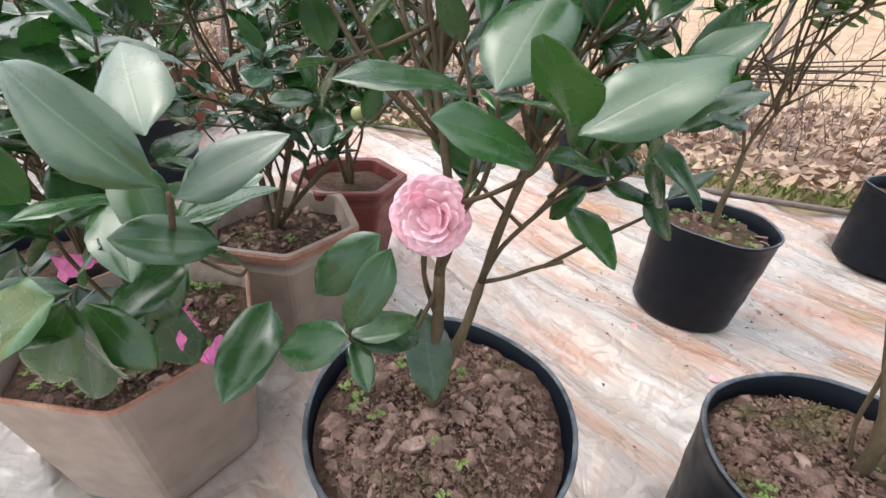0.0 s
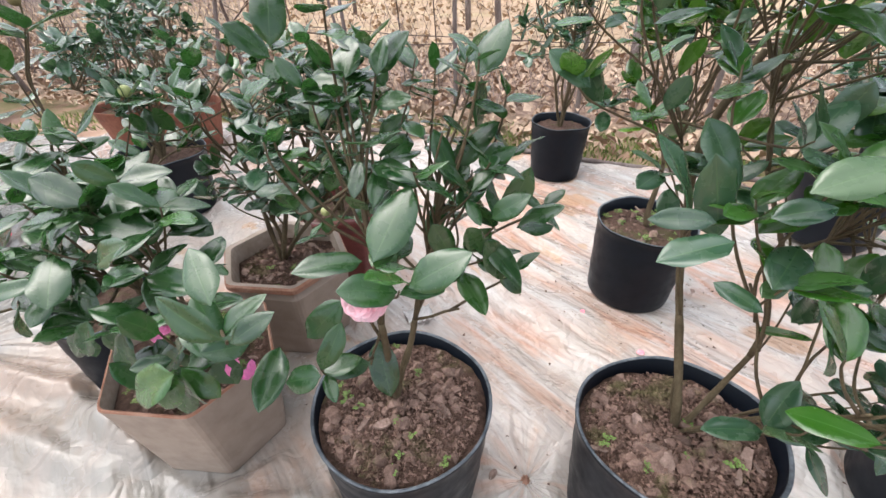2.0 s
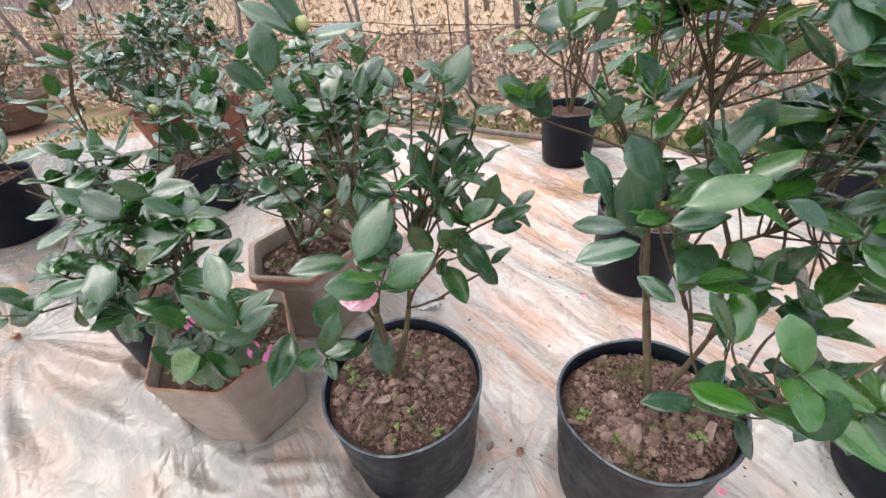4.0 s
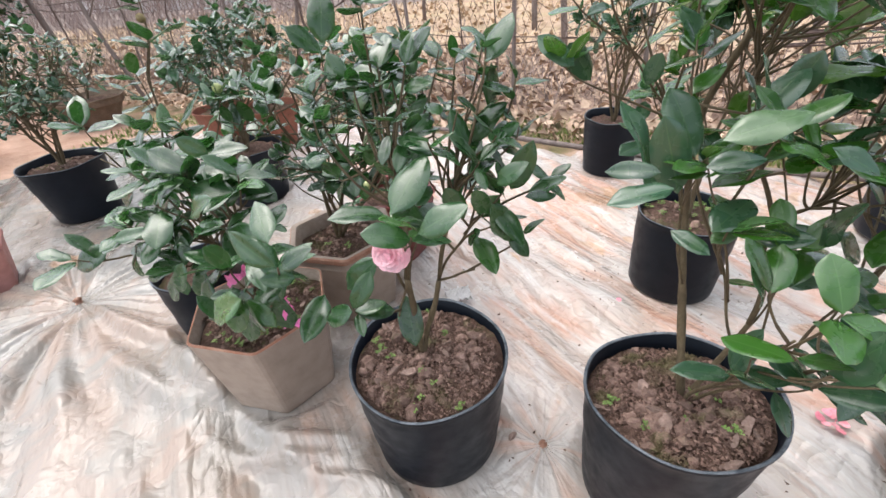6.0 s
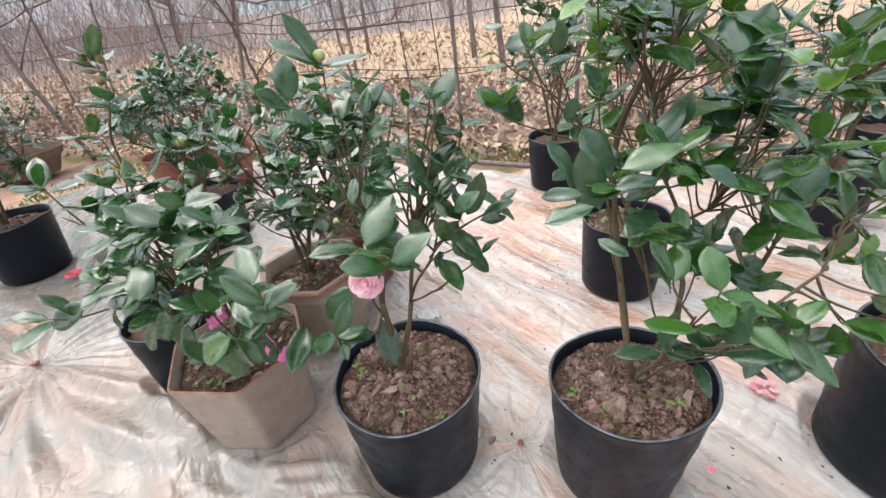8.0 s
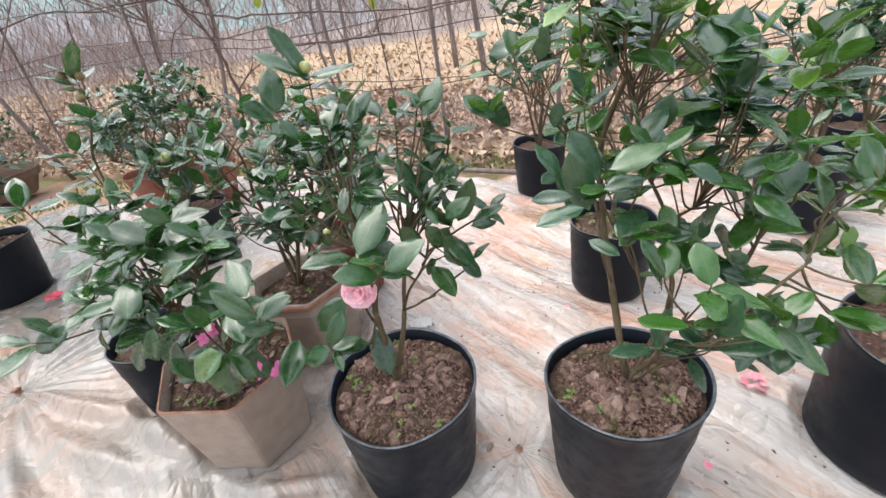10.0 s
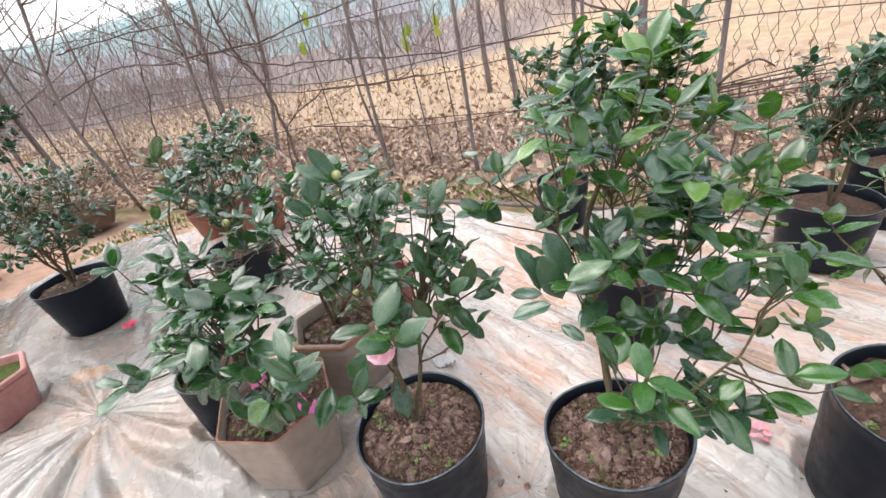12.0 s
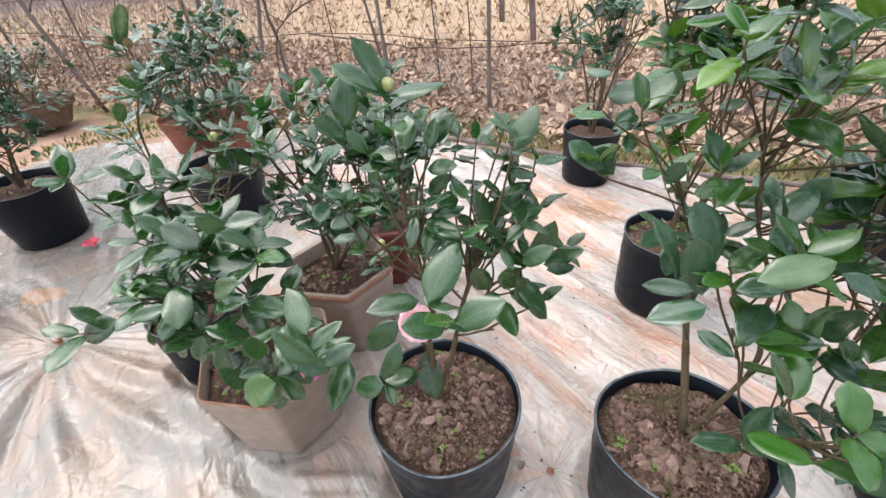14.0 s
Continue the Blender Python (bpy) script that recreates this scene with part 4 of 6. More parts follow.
big = [((0.041, 0.236, 0.540), (0.090, 0.228, 0.580), (-0.3, -0.6, 0.8), 1.0), ((0.010, 0.262, 0.551), (0.047, 0.310, 0.605), (-0.3, -0.8, 0.5), 1.0), ((0.039, 0.240, 0.542), (0.012, 0.206, 0.582), (0.6, 0.5, 0.3), 0.9),
       ((0.030, 0.248, 0.525), (-0.017, 0.230, 0.551), (0.05, -0.4, 0.9), 1.15), ((-0.001, 0.270, 0.547), (-0.055, 0.247, 0.566), (0.1, -0.3, 0.9), 1.0), ((0.125, 0.334, 0.517), (0.168, 0.292, 0.490), U, 0.9),
       ((-0.011, 0.359, 0.346), (0.003, 0.307, 0.284), (0.1, -0.8, 0.5), 0.95), ((-0.063, 0.262, 0.410), (-0.033, 0.277, 0.452), (0.4, -0.8, 0.4), 1.05), ((-0.066, 0.27, 0.40), (-0.012, 0.29, 0.385), (0, -0.4, 0.9), 0.95),
       ((-0.060, 0.25, 0.415), (-0.108, 0.262, 0.395), (0, -0.5, 0.9), 1.1), ((0.104, 0.369, 0.448), (0.131, 0.313, 0.425), (0.3, -0.6, 0.6), 0.95), ((-0.018, 0.398, 0.75), (-0.075, 0.40, 0.79), (0.3, -0.3, 0.8), 0.85), ((-0.018, 0.398, 0.75), (-0.045, 0.39, 0.815), (0.5, -0.5, 0.2), 0.8), ((-0.018, 0.398, 0.75), (0.045, 0.40, 0.765), (0, -0.3, 1), 0.9)]
MAIN_RIGHT = [
    (0.122, 0.316, 0.529, 0.175, 0.328, 0.447), (0.148, 0.340, 0.472, 0.176, 0.322, 0.443), (0.172, 0.364, 0.511, 0.213, 0.346, 0.552), (0.166, 0.328, 0.531, 0.208, 0.340, 0.528),
    (0.151, 0.352, 0.530, 0.173, 0.334, 0.593), (0.130, 0.316, 0.556, 0.156, 0.298, 0.589), (0.135, 0.340, 0.529, 0.107, 0.352, 0.486), (0.145, 0.364, 0.509, 0.125, 0.346, 0.564),
    (0.089, 0.328, 0.503, 0.070, 0.310, 0.554), (0.110, 0.352, 0.470, 0.085, 0.364, 0.438), (0.121, 0.316, 0.515, 0.104, 0.298, 0.555),
]
MAIN_TOP = [
    (0.099, 0.366, 0.572, 0.078, 0.378, 0.631), (0.101, 0.390, 0.584, 0.135, 0.372, 0.637), (0.098, 0.414, 0.617, 0.068, 0.396, 0.641), (0.122, 0.378, 0.681, 0.149, 0.390, 0.731),
    (0.119, 0.402, 0.668, 0.090, 0.384, 0.704), (0.119, 0.366, 0.685, 0.138, 0.348, 0.699), (0.128, 0.390, 0.678, 0.134, 0.402, 0.617), (0.104, 0.414, 0.593, 0.090, 0.396, 0.555),
    (0.098, 0.378, 0.562, 0.124, 0.360, 0.576), (0.135, 0.402, 0.582, 0.173, 0.414, 0.556), (0.130, 0.366, 0.592, 0.157, 0.348, 0.619), (0.088, 0.390, 0.539, 0.065, 0.372, 0.501),
    (0.081, 0.414, 0.548, 0.056, 0.426, 0.566),
]
MAIN_BACK = [
    (0.023, 0.406, 0.679, 0.029, 0.418, 0.716), (0.021, 0.430, 0.677, 0.055, 0.412, 0.719), (-0.034, 0.454, 0.674, -0.038, 0.436, 0.714), (-0.013, 0.418, 0.672, 0.026, 0.430, 0.681),
    (-0.013, 0.442, 0.662, -0.035, 0.424, 0.690), (-0.078, 0.406, 0.700, -0.103, 0.388, 0.733), (-0.082, 0.430, 0.706, -0.074, 0.442, 0.765), (-0.086, 0.454, 0.693, -0.060, 0.436, 0.665),
    (-0.055, 0.418, 0.669, -0.013, 0.400, 0.681), (-0.029, 0.442, 0.650, -0.069, 0.454, 0.620), (0.018, 0.406, 0.651, 0.053, 0.388, 0.664), (0.016, 0.430, 0.599, 0.042, 0.412, 0.638),
    (-0.097, 0.454, 0.669, -0.141, 0.466, 0.653),
]
tips += filler(5, forks, (0.03, 0.40, 0.60), (0.14, 0.09, 0.15), 26, 3)
grow(p, base, forks, tips, 3, LEAF_DARK, 0.048, 0.0058, extra=big + placed(1, MAIN_RIGHT, MAIN_TOP, MAIN_BACK), more=4, keep=0.8, origin=(0.014, 0.346, 0), clear=[(-0.012, 0.31, 0.463, 0.05), (-0.02, 0.22, 0.50, 0.045), (0.02, 0.18, 0.53, 0.05), (0.0, 0.34, 0.41, 0.05), (-0.03, 0.07, 0.58, 0.19)])
bud(p, Vector((-0.018, 0.398, 0.762)) - Vector((0.014, 0.346, 0)), 0.008)
bud(p, Vector((-0.072, 0.478, 0.486)) - Vector((0.014, 0.346, 0)), 0.007)
v, f = tube(smooth_path([np.array(q) - np.array((0.014, 0.346, 0)) for q in ((0.0, 0.345, 0.355), (-0.012, 0.338, 0.40), (-0.012, 0.322, 0.452))], 4), 0.0026, 0.0022, 7, random.Random(6))
child("twig", mesh_of("twig", v, f, TWIG), p)
bloom(p, Vector((-0.012, 0.312, 0.463)) - Vector((0.014, 0.346, 0)), (-0.1, -0.85, 0.35), 0.0265, PETAL, 4, "round fully double pale pink flower")

# ---- the tall fresh green one beside it ----
p = camellia((0.384, 0.246), "tall many-stemmed camellia with fresh green leaves in a black plastic pot")
zs = round_pot(p, 0.126, 0.104, 0.258, 2, soil=0.026, dome=0.012, slant=(0.08, -0.14))
dress_soil(p, 0.117, zs, 0.012, 2, 290, 4, 6, 13, slant=(0.08, -0.14))
crumbs(p, 0.117, zs, 0.012, 2, 3800, slant=(0.08, -0.14))
o = (0.384, 0.246, 0)
base = (0.404, 0.256, 0.21)
forks = [(0.380, 0.305, 0.395, -1), (0.325, 0.195, 0.55, 12), (0.44, 0.25, 0.38, -1), (0.43, 0.27, 0.52, 2), (0.40, 0.30, 0.60, 3), (0.47, 0.21, 0.34, -1), (0.50, 0.16, 0.44, 5), (0.46, 0.24, 0.56, 3), (0.34, 0.33, 0.58, 0), (0.30, 0.32, 0.66, 8), (0.40, 0.35, 0.70, 4), (0.56, 0.25, 0.50, 5), (0.365, 0.15, 0.42, -1), (0.335, 0.085, 0.53, 12), (0.375, 0.09, 0.47, 12), (0.388, 0.08, 0.52, -1), (0.462, 0.100, 0.550, 15), (0.54, 0.165, 0.568, 16)]
tips = [(0.299, 0.20, 0.628, 1, 4), (0.306, 0.153, 0.585, 1, 2), (0.475, 0.26, 0.676, 7, 4), (0.276, 0.369, 0.755, 9, 3), (0.191, 0.311, 0.692, 9, 2), (0.293, 0.253, 0.71, 1, 3), (0.199, 0.332, 0.746, 9, 2), (0.332, 0.245, 0.783, 10, 4),
        (0.344, 0.36, 0.774, 10, 3), (0.327, 0.409, 0.632, 8, 3), (0.349, 0.409, 0.718, 10, 3), (0.328, 0.348, 0.831, 10, 4), (0.287, 0.27, 0.816, 9, 3), (0.446, 0.237, 0.697, 7, 4), (0.378, 0.26, 0.781, 4, 4), (0.227, 0.294, 0.758, 9, 2),
        (0.53, 0.20, 0.63, 11, 4), (0.34, 0.18, 0.66, 1, 3), (0.387, 0.208, 0.885, 10, 4), (0.42, 0.30, 0.83, 10, 4), (0.40, 0.22, 0.62, 4, 3), (0.50, 0.30, 0.62, 11, 3), (0.57, 0.28, 0.60, 11, 3), (0.62, 0.26, 0.55, 11, 3), (0.44, 0.36, 0.72, 10, 3), (0.40, 0.19, 0.54, 7, 3), (0.46, 0.17, 0.57, 7, 3), (0.62, 0.30, 0.50, 11, 4), (0.66, 0.22, 0.46, 11, 4), (0.58, 0.35, 0.66, 11, 4), (0.52, 0.36, 0.74, 10, 4), (0.64, 0.32, 0.60, 11, 4), (0.55, 0.23, 0.70, 7, 4), (0.48, 0.32, 0.80, 10, 4),
        (0.319, 0.106, 0.561, 13, 2), (0.345, 0.055, 0.555, 13, 2), (0.335, 0.066, 0.575, 13, 2), (0.322, 0.065, 0.535, 13, 2), (0.321, 0.096, 0.497, 12, 1), (0.422, 0.068, 0.52, 14, 3), (0.445, 0.081, 0.485, 14, 2), (0.472, 0.188, 0.49, 15, 3),
        (0.492, 0.078, 0.495, 16, 2), (0.523, 0.081, 0.47, 16, 1), (0.499, 0.066, 0.545, 16, 2), (0.565, 0.082, 0.49, 16, 1), (0.529, 0.163, 0.517, 17, 2), (0.56, 0.15, 0.60, 17, 3), (0.60, 0.18, 0.62, 17, 3), (0.53, 0.12, 0.62, 17, 3), (0.364, 0.168, 0.569, 12, 3), (0.47, 0.16, 0.66, 7, 4), (0.50, 0.20, 0.74, 7, 4), (0.55, 0.24, 0.78, 7, 4), (0.60, 0.26, 0.70, 11, 4), (0.44, 0.20, 0.75, 7, 4), (0.43, 0.15, 0.62, 7, 3), (0.58, 0.19, 0.55, 17, 3), (0.52, 0.28, 0.68, 11, 4)]
RIGHT_LEFT = [
    (0.256, 0.205, 0.612, 0.246, 0.223, 0.675), (0.284, 0.202, 0.594, 0.257, 0.202, 0.668), (0.300, 0.220, 0.620, 0.280, 0.240, 0.678), (0.274, 0.145, 0.664, 0.321, 0.138, 0.688),
    (0.280, 0.165, 0.635, 0.315, 0.155, 0.650), (0.259, 0.162, 0.620, 0.209, 0.163, 0.611), (0.252, 0.175, 0.628, 0.213, 0.185, 0.632), (0.290, 0.148, 0.587, 0.335, 0.180, 0.603),
    (0.300, 0.160, 0.568, 0.325, 0.170, 0.578), (0.297, 0.151, 0.562, 0.274, 0.177, 0.574), (0.380, 0.220, 0.533, 0.422, 0.195, 0.550), (0.323, 0.113, 0.537, 0.315, 0.108, 0.582),
    (0.438, 0.187, 0.498, 0.489, 0.160, 0.490), (0.337, 0.055, 0.531, 0.346, 0.037, 0.582),
]
RIGHT_TOP = [
    (0.459, 0.246, 0.683, 0.483, 0.258, 0.747), (0.483, 0.270, 0.672, 0.539, 0.252, 0.698), (0.482, 0.294, 0.636, 0.419, 0.276, 0.718), (0.300, 0.258, 0.697, 0.292, 0.270, 0.738),
    (0.315, 0.282, 0.689, 0.332, 0.264, 0.717), (0.377, 0.246, 0.657, 0.379, 0.228, 0.697), (0.394, 0.270, 0.644, 0.368, 0.282, 0.657), (0.472, 0.294, 0.634, 0.466, 0.276, 0.682),
    (0.478, 0.258, 0.672, 0.488, 0.240, 0.663), (0.410, 0.282, 0.632, 0.458, 0.294, 0.607),
]
RIGHT_SIDE = [
    (0.453, 0.166, 0.588, 0.514, 0.178, 0.624), (0.443, 0.190, 0.611, 0.475, 0.172, 0.640), (0.448, 0.214, 0.593, 0.485, 0.196, 0.563), (0.455, 0.178, 0.575, 0.522, 0.190, 0.561),
    (0.452, 0.202, 0.479, 0.513, 0.184, 0.471), (0.339, 0.166, 0.567, 0.371, 0.148, 0.580), (0.387, 0.190, 0.534, 0.415, 0.202, 0.493), (0.600, 0.214, 0.454, 0.559, 0.196, 0.510),
    (0.404, 0.178, 0.550, 0.396, 0.160, 0.602), (0.443, 0.202, 0.538, 0.490, 0.214, 0.508), (0.366, 0.166, 0.646, 0.395, 0.148, 0.632),
]
RIGHT_BACK = [
    (0.206, 0.306, 0.685, 0.172, 0.318, 0.715), (0.230, 0.330, 0.665, 0.204, 0.312, 0.704), (0.277, 0.354, 0.735, 0.275, 0.336, 0.773), (0.246, 0.318, 0.762, 0.207, 0.330, 0.758),
    (0.242, 0.342, 0.733, 0.220, 0.324, 0.732), (0.248, 0.306, 0.731, 0.279, 0.288, 0.747), (0.208, 0.330, 0.775, 0.185, 0.342, 0.777), (0.321, 0.354, 0.778, 0.292, 0.336, 0.796),
    (0.357, 0.318, 0.769, 0.366, 0.300, 0.788), (0.362, 0.342, 0.734, 0.341, 0.354, 0.726), (0.279, 0.306, 0.662, 0.280, 0.288, 0.693),
]
tips += filler(6, forks, (0.40, 0.28, 0.67), (0.15, 0.10, 0.22), 24, 3) + filler(7, forks, (0.42, 0.13, 0.45), (0.09, 0.05, 0.045), 8, 3)
grow(p, base, forks, tips, 8, LEAF_FRESH, 0.052, 0.0043, extra=placed(2, RIGHT_LEFT, RIGHT_TOP, RIGHT_SIDE, RIGHT_BACK), more=5, keep=0.9, origin=o, clear=[(0.27, 0.12, 0.66, 0.05)])

v, f = tube(smooth_path([np.array(q) - np.array(o) for q in ((0.404, 0.258, 0.20), (0.382, 0.256, 0.29), (0.379, 0.300, 0.385), (0.379, 0.341, 0.467), (0.375, 0.37, 0.60), (0.395, 0.355, 0.70))], 5), 0.0057, 0.0040, 10, random.Random(5))
child("stem", mesh_of("stem", v, f, BARK), p)

# ---- the cream six-sided pot with the ribbons ----
p = camellia((-0.355, 0.495), "bushy dark green camellia in a cream six-sided plastic pot")
zs = angular_pot(p, 0.152, 0.122, 0.220, 6, radians(-70.8), 3, CREAM_PLASTIC, "cream plastic six-sided pot", soil=0.03, inner=LIT_DIRTY_INNER)
dress_soil(p, 0.12, zs, 0.006, 3, 70, 24, 34)
crumbs(p, 0.12, zs, 0.006, 3, 1200)
o = (-0.355, 0.495, 0)
base = (-0.335, 0.485, 0.19)
forks = [(-0.325, 0.465, 0.36, -1), (-0.28, 0.41, 0.44, 0), (-0.40, 0.46, 0.42, 0), (-0.20, 0.36, 0.40, 0), (-0.34, 0.52, 0.46, -1), (-0.24, 0.36, 0.33, -1)]
tips = [(-0.333, 0.42, 0.551, 1, 4), (-0.24, 0.405, 0.546, 1, 4), (-0.536, 0.363, 0.435, 2, 2), (-0.274, 0.376, 0.475, 1, 3), (-0.111, 0.208, 0.521, 3, 2), (-0.222, 0.288, 0.407, 5, 4), (-0.293, 0.528, 0.50, 4, 3), (-0.131, 0.305, 0.424, 3, 2), (-0.485, 0.431, 0.428, 2, 3), (-0.42, 0.49, 0.54, 4, 3), (-0.36, 0.54, 0.56, 4, 4), (-0.30, 0.46, 0.52, 1, 3), (-0.45, 0.40, 0.47, 2, 3), (-0.38, 0.40, 0.48, 2, 3), (-0.26, 0.33, 0.44, 5, 3), (-0.20, 0.32, 0.47, 3, 3), (-0.35, 0.36, 0.42, 2, 3), (-0.43, 0.53, 0.50, 4, 2), (-0.28, 0.30, 0.36, 5, 2), (-0.15, 0.26, 0.47, 3, 2), (-0.39, 0.46, 0.53, 4, 3)]
big = [((-0.112, 0.206, 0.524), (-0.163, 0.215, 0.560), (0.1, -1.0, 0.15), 0.85), ((-0.108, 0.206, 0.520), (-0.072, 0.210, 0.545), (-0.3, -0.7, 0.6), 0.9), ((-0.131, 0.335, 0.373), (-0.140, 0.255, 0.358), (0.3, -0.6, 0.6), 0.9), ((-0.10, 0.35, 0.37), (-0.05, 0.345, 0.425), (0.2, -0.7, 0.6), 0.95), ((-0.133, 0.243, 0.530), (-0.164, 0.295, 0.560), (0.1, -0.9, 0.4), 1.0)]
CREAM_BACK = [
    (-0.309, 0.396, 0.559, -0.365, 0.408, 0.593), (-0.412, 0.420, 0.559, -0.398, 0.402, 0.606), (-0.431, 0.444, 0.545, -0.466, 0.426, 0.558), (-0.339, 0.408, 0.536, -0.438, 0.420, 0.530),
    (-0.328, 0.432, 0.543, -0.242, 0.414, 0.549), (-0.315, 0.396, 0.534, -0.241, 0.378, 0.529), (-0.249, 0.420, 0.538, -0.199, 0.432, 0.540), (-0.264, 0.444, 0.522, -0.207, 0.426, 0.496),
    (-0.274, 0.408, 0.579, -0.297, 0.390, 0.609), (-0.289, 0.432, 0.569, -0.234, 0.444, 0.577), (-0.313, 0.396, 0.550, -0.354, 0.378, 0.529), (-0.252, 0.420, 0.528, -0.285, 0.402, 0.499),
    (-0.450, 0.444, 0.508, -0.512, 0.456, 0.473),
]
CREAM_MID = [
    (-0.243, 0.336, 0.504, -0.313, 0.348, 0.497), (-0.262, 0.360, 0.479, -0.198, 0.342, 0.475), (-0.308, 0.384, 0.421, -0.354, 0.366, 0.395), (-0.266, 0.348, 0.443, -0.316, 0.360, 0.389),
    (-0.358, 0.372, 0.420, -0.430, 0.354, 0.412), (-0.331, 0.336, 0.442, -0.352, 0.318, 0.396), (-0.412, 0.360, 0.456, -0.482, 0.372, 0.380), (-0.487, 0.384, 0.441, -0.551, 0.366, 0.416),
    (-0.365, 0.348, 0.492, -0.413, 0.330, 0.491), (-0.376, 0.372, 0.476, -0.340, 0.384, 0.507), (-0.284, 0.336, 0.520, -0.237, 0.318, 0.555), (-0.370, 0.360, 0.413, -0.365, 0.342, 0.371),
    (-0.350, 0.384, 0.463, -0.417, 0.396, 0.415),
]
CREAM_DROOP = [
    (-0.333, 0.410, 0.310, -0.408, 0.390, 0.267), (-0.305, 0.400, 0.325, -0.348, 0.370, 0.235), (-0.288, 0.390, 0.326, -0.303, 0.360, 0.228), (-0.267, 0.380, 0.341, -0.244, 0.350, 0.287),
    (-0.339, 0.420, 0.324, -0.314, 0.390, 0.255), (-0.210, 0.380, 0.381, -0.264, 0.360, 0.308), (-0.343, 0.420, 0.361, -0.425, 0.400, 0.313), (-0.448, 0.450, 0.342, -0.495, 0.430, 0.280),
    (-0.395, 0.440, 0.353, -0.419, 0.420, 0.290), (-0.275, 0.385, 0.350, -0.330, 0.350, 0.300), (-0.36, 0.40, 0.36, -0.38, 0.37, 0.285), (-0.24, 0.37, 0.35, -0.215, 0.345, 0.28),
]
CREAM_FRONT = [
    (-0.190, 0.236, 0.454, -0.289, 0.248, 0.392), (-0.206, 0.260, 0.433, -0.235, 0.242, 0.380), (-0.220, 0.284, 0.410, -0.239, 0.266, 0.327), (-0.195, 0.248, 0.443, -0.206, 0.260, 0.364),
    (-0.209, 0.272, 0.422, -0.176, 0.254, 0.385), (-0.111, 0.236, 0.485, -0.143, 0.218, 0.499), (-0.223, 0.284, 0.422, -0.255, 0.266, 0.433),
    (-0.191, 0.248, 0.497, -0.200, 0.230, 0.536), (-0.188, 0.272, 0.461, -0.227, 0.284, 0.434),
]
tips += filler(8, forks, (-0.33, 0.44, 0.49), (0.15, 0.10, 0.09), 14, 3)
grow(p, base, forks, tips, 12, LEAF_DARK, 0.066, 0.0065, extra=big + placed(3, CREAM_BACK, CREAM_MID, CREAM_FRONT, CREAM_DROOP), more=3, keep=0.85, origin=o, clear=[(-0.10, 0.18, 0.56, 0.06), (-0.03, 0.25, 0.46, 0.06), (-0.03, 0.07, 0.58, 0.17), (-0.085, 0.29, 0.43, 0.06)] + GAP)

# ---- the second cream pot and those close behind ----
p = camellia((-0.25, 0.775), "dense dark green camellia in a cream thick-rimmed six-sided pot")
zs = angular_pot(p, 0.152, 0.125, 0.222, 6, radians(-12), 4, CREAM_PLASTIC, "cream plastic six-sided pot with a thick rim", rim=0.012, soil=0.045, inner=LIT_DIRTY_INNER)
dress_soil(p, 0.115, zs, 0.006, 4, 60, 16, 4)
crumbs(p, 0.115, zs, 0.006, 4, 1000)
forks, tips = random_crown(21, (-0.20, 0.80, 0.18), 0.50, 0.34, 5, 46, 5, 0.42)
tips += filler(9, forks, (-0.24, 0.79, 0.47), (0.21, 0.15, 0.13), 18, 4)
grow(p, (-0.27, 0.80, 0.17), forks, tips, 21, LEAF_DARK, 0.055, 0.006, more=3, origin=(-0.25, 0.775, 0), clear=GAP)

p = camellia((-0.145, 1.0), "slender camellia in a dark red flared six-sided pot")
zs = angular_pot(p, 0.135, 0.085, 0.222, 6, radians(4), 5, RED_PLASTIC, "dark red plastic pot with a flared rim", rim=0.018, soil=0.03)
forks, tips = random_crown(31, (-0.145, 1.0, 0.18), 0.46, 0.24, 4, 18, 5, 0.45)
grow(p, (-0.145, 1.0, 0.17), forks, tips, 31, LEAF_DARK, 0.056, 0.006, more=3, origin=(-0.145, 1.0, 0))

p = camellia((-0.60, 0.665), "leafy camellia in a black plastic pot tucked behind the cream one")
zs = round_pot(p, 0.102, 0.092, 0.205, 6)
forks, tips = random_crown(41, (-0.55, 0.72, 0.2), 0.40, 0.26, 5, 15, 4, 0.45)
n = len(forks)
forks += [(-0.545, 0.68, 0.518, -1), (-0.535, 0.72, 0.66, n), (-0.46, 0.68, 0.46, -1)]
tips += [(-0.526, 0.756, 0.772, n + 1, 4), (-0.50, 0.70, 0.70, n + 1, 3), (-0.57, 0.72, 0.64, n, 3), (-0.56, 0.66, 0.55, n, 3), (-0.40, 0.70, 0.595, n + 2, 4), (-0.47, 0.64, 0.56, n + 2, 3), (-0.63, 0.66, 0.50, n, 3)]
grow(p, (-0.56, 0.71, 0.165), forks, tips, 41, LEAF_DARK, 0.076, 0.0055, more=2, slim=0.95, origin=(-0.60, 0.665, 0), clear=GAP)
for at, size in (((-0.526, 0.756, 0.785), 0.012), ((-0.510, 0.748, 0.772), 0.011), ((-0.545, 0.752, 0.776), 0.011), ((-0.520, 0.735, 0.735), 0.011), ((-0.538, 0.725, 0.70), 0.010)):
    bud(p, Vector(at) - Vector((-0.60, 0.665, 0)), size * 0.8, BUD_BROWN, "plump brown-scaled flower bud")
bud(p, Vector((-0.40, 0.70, 0.607)) - Vector((-0.60, 0.665, 0)), 0.010)

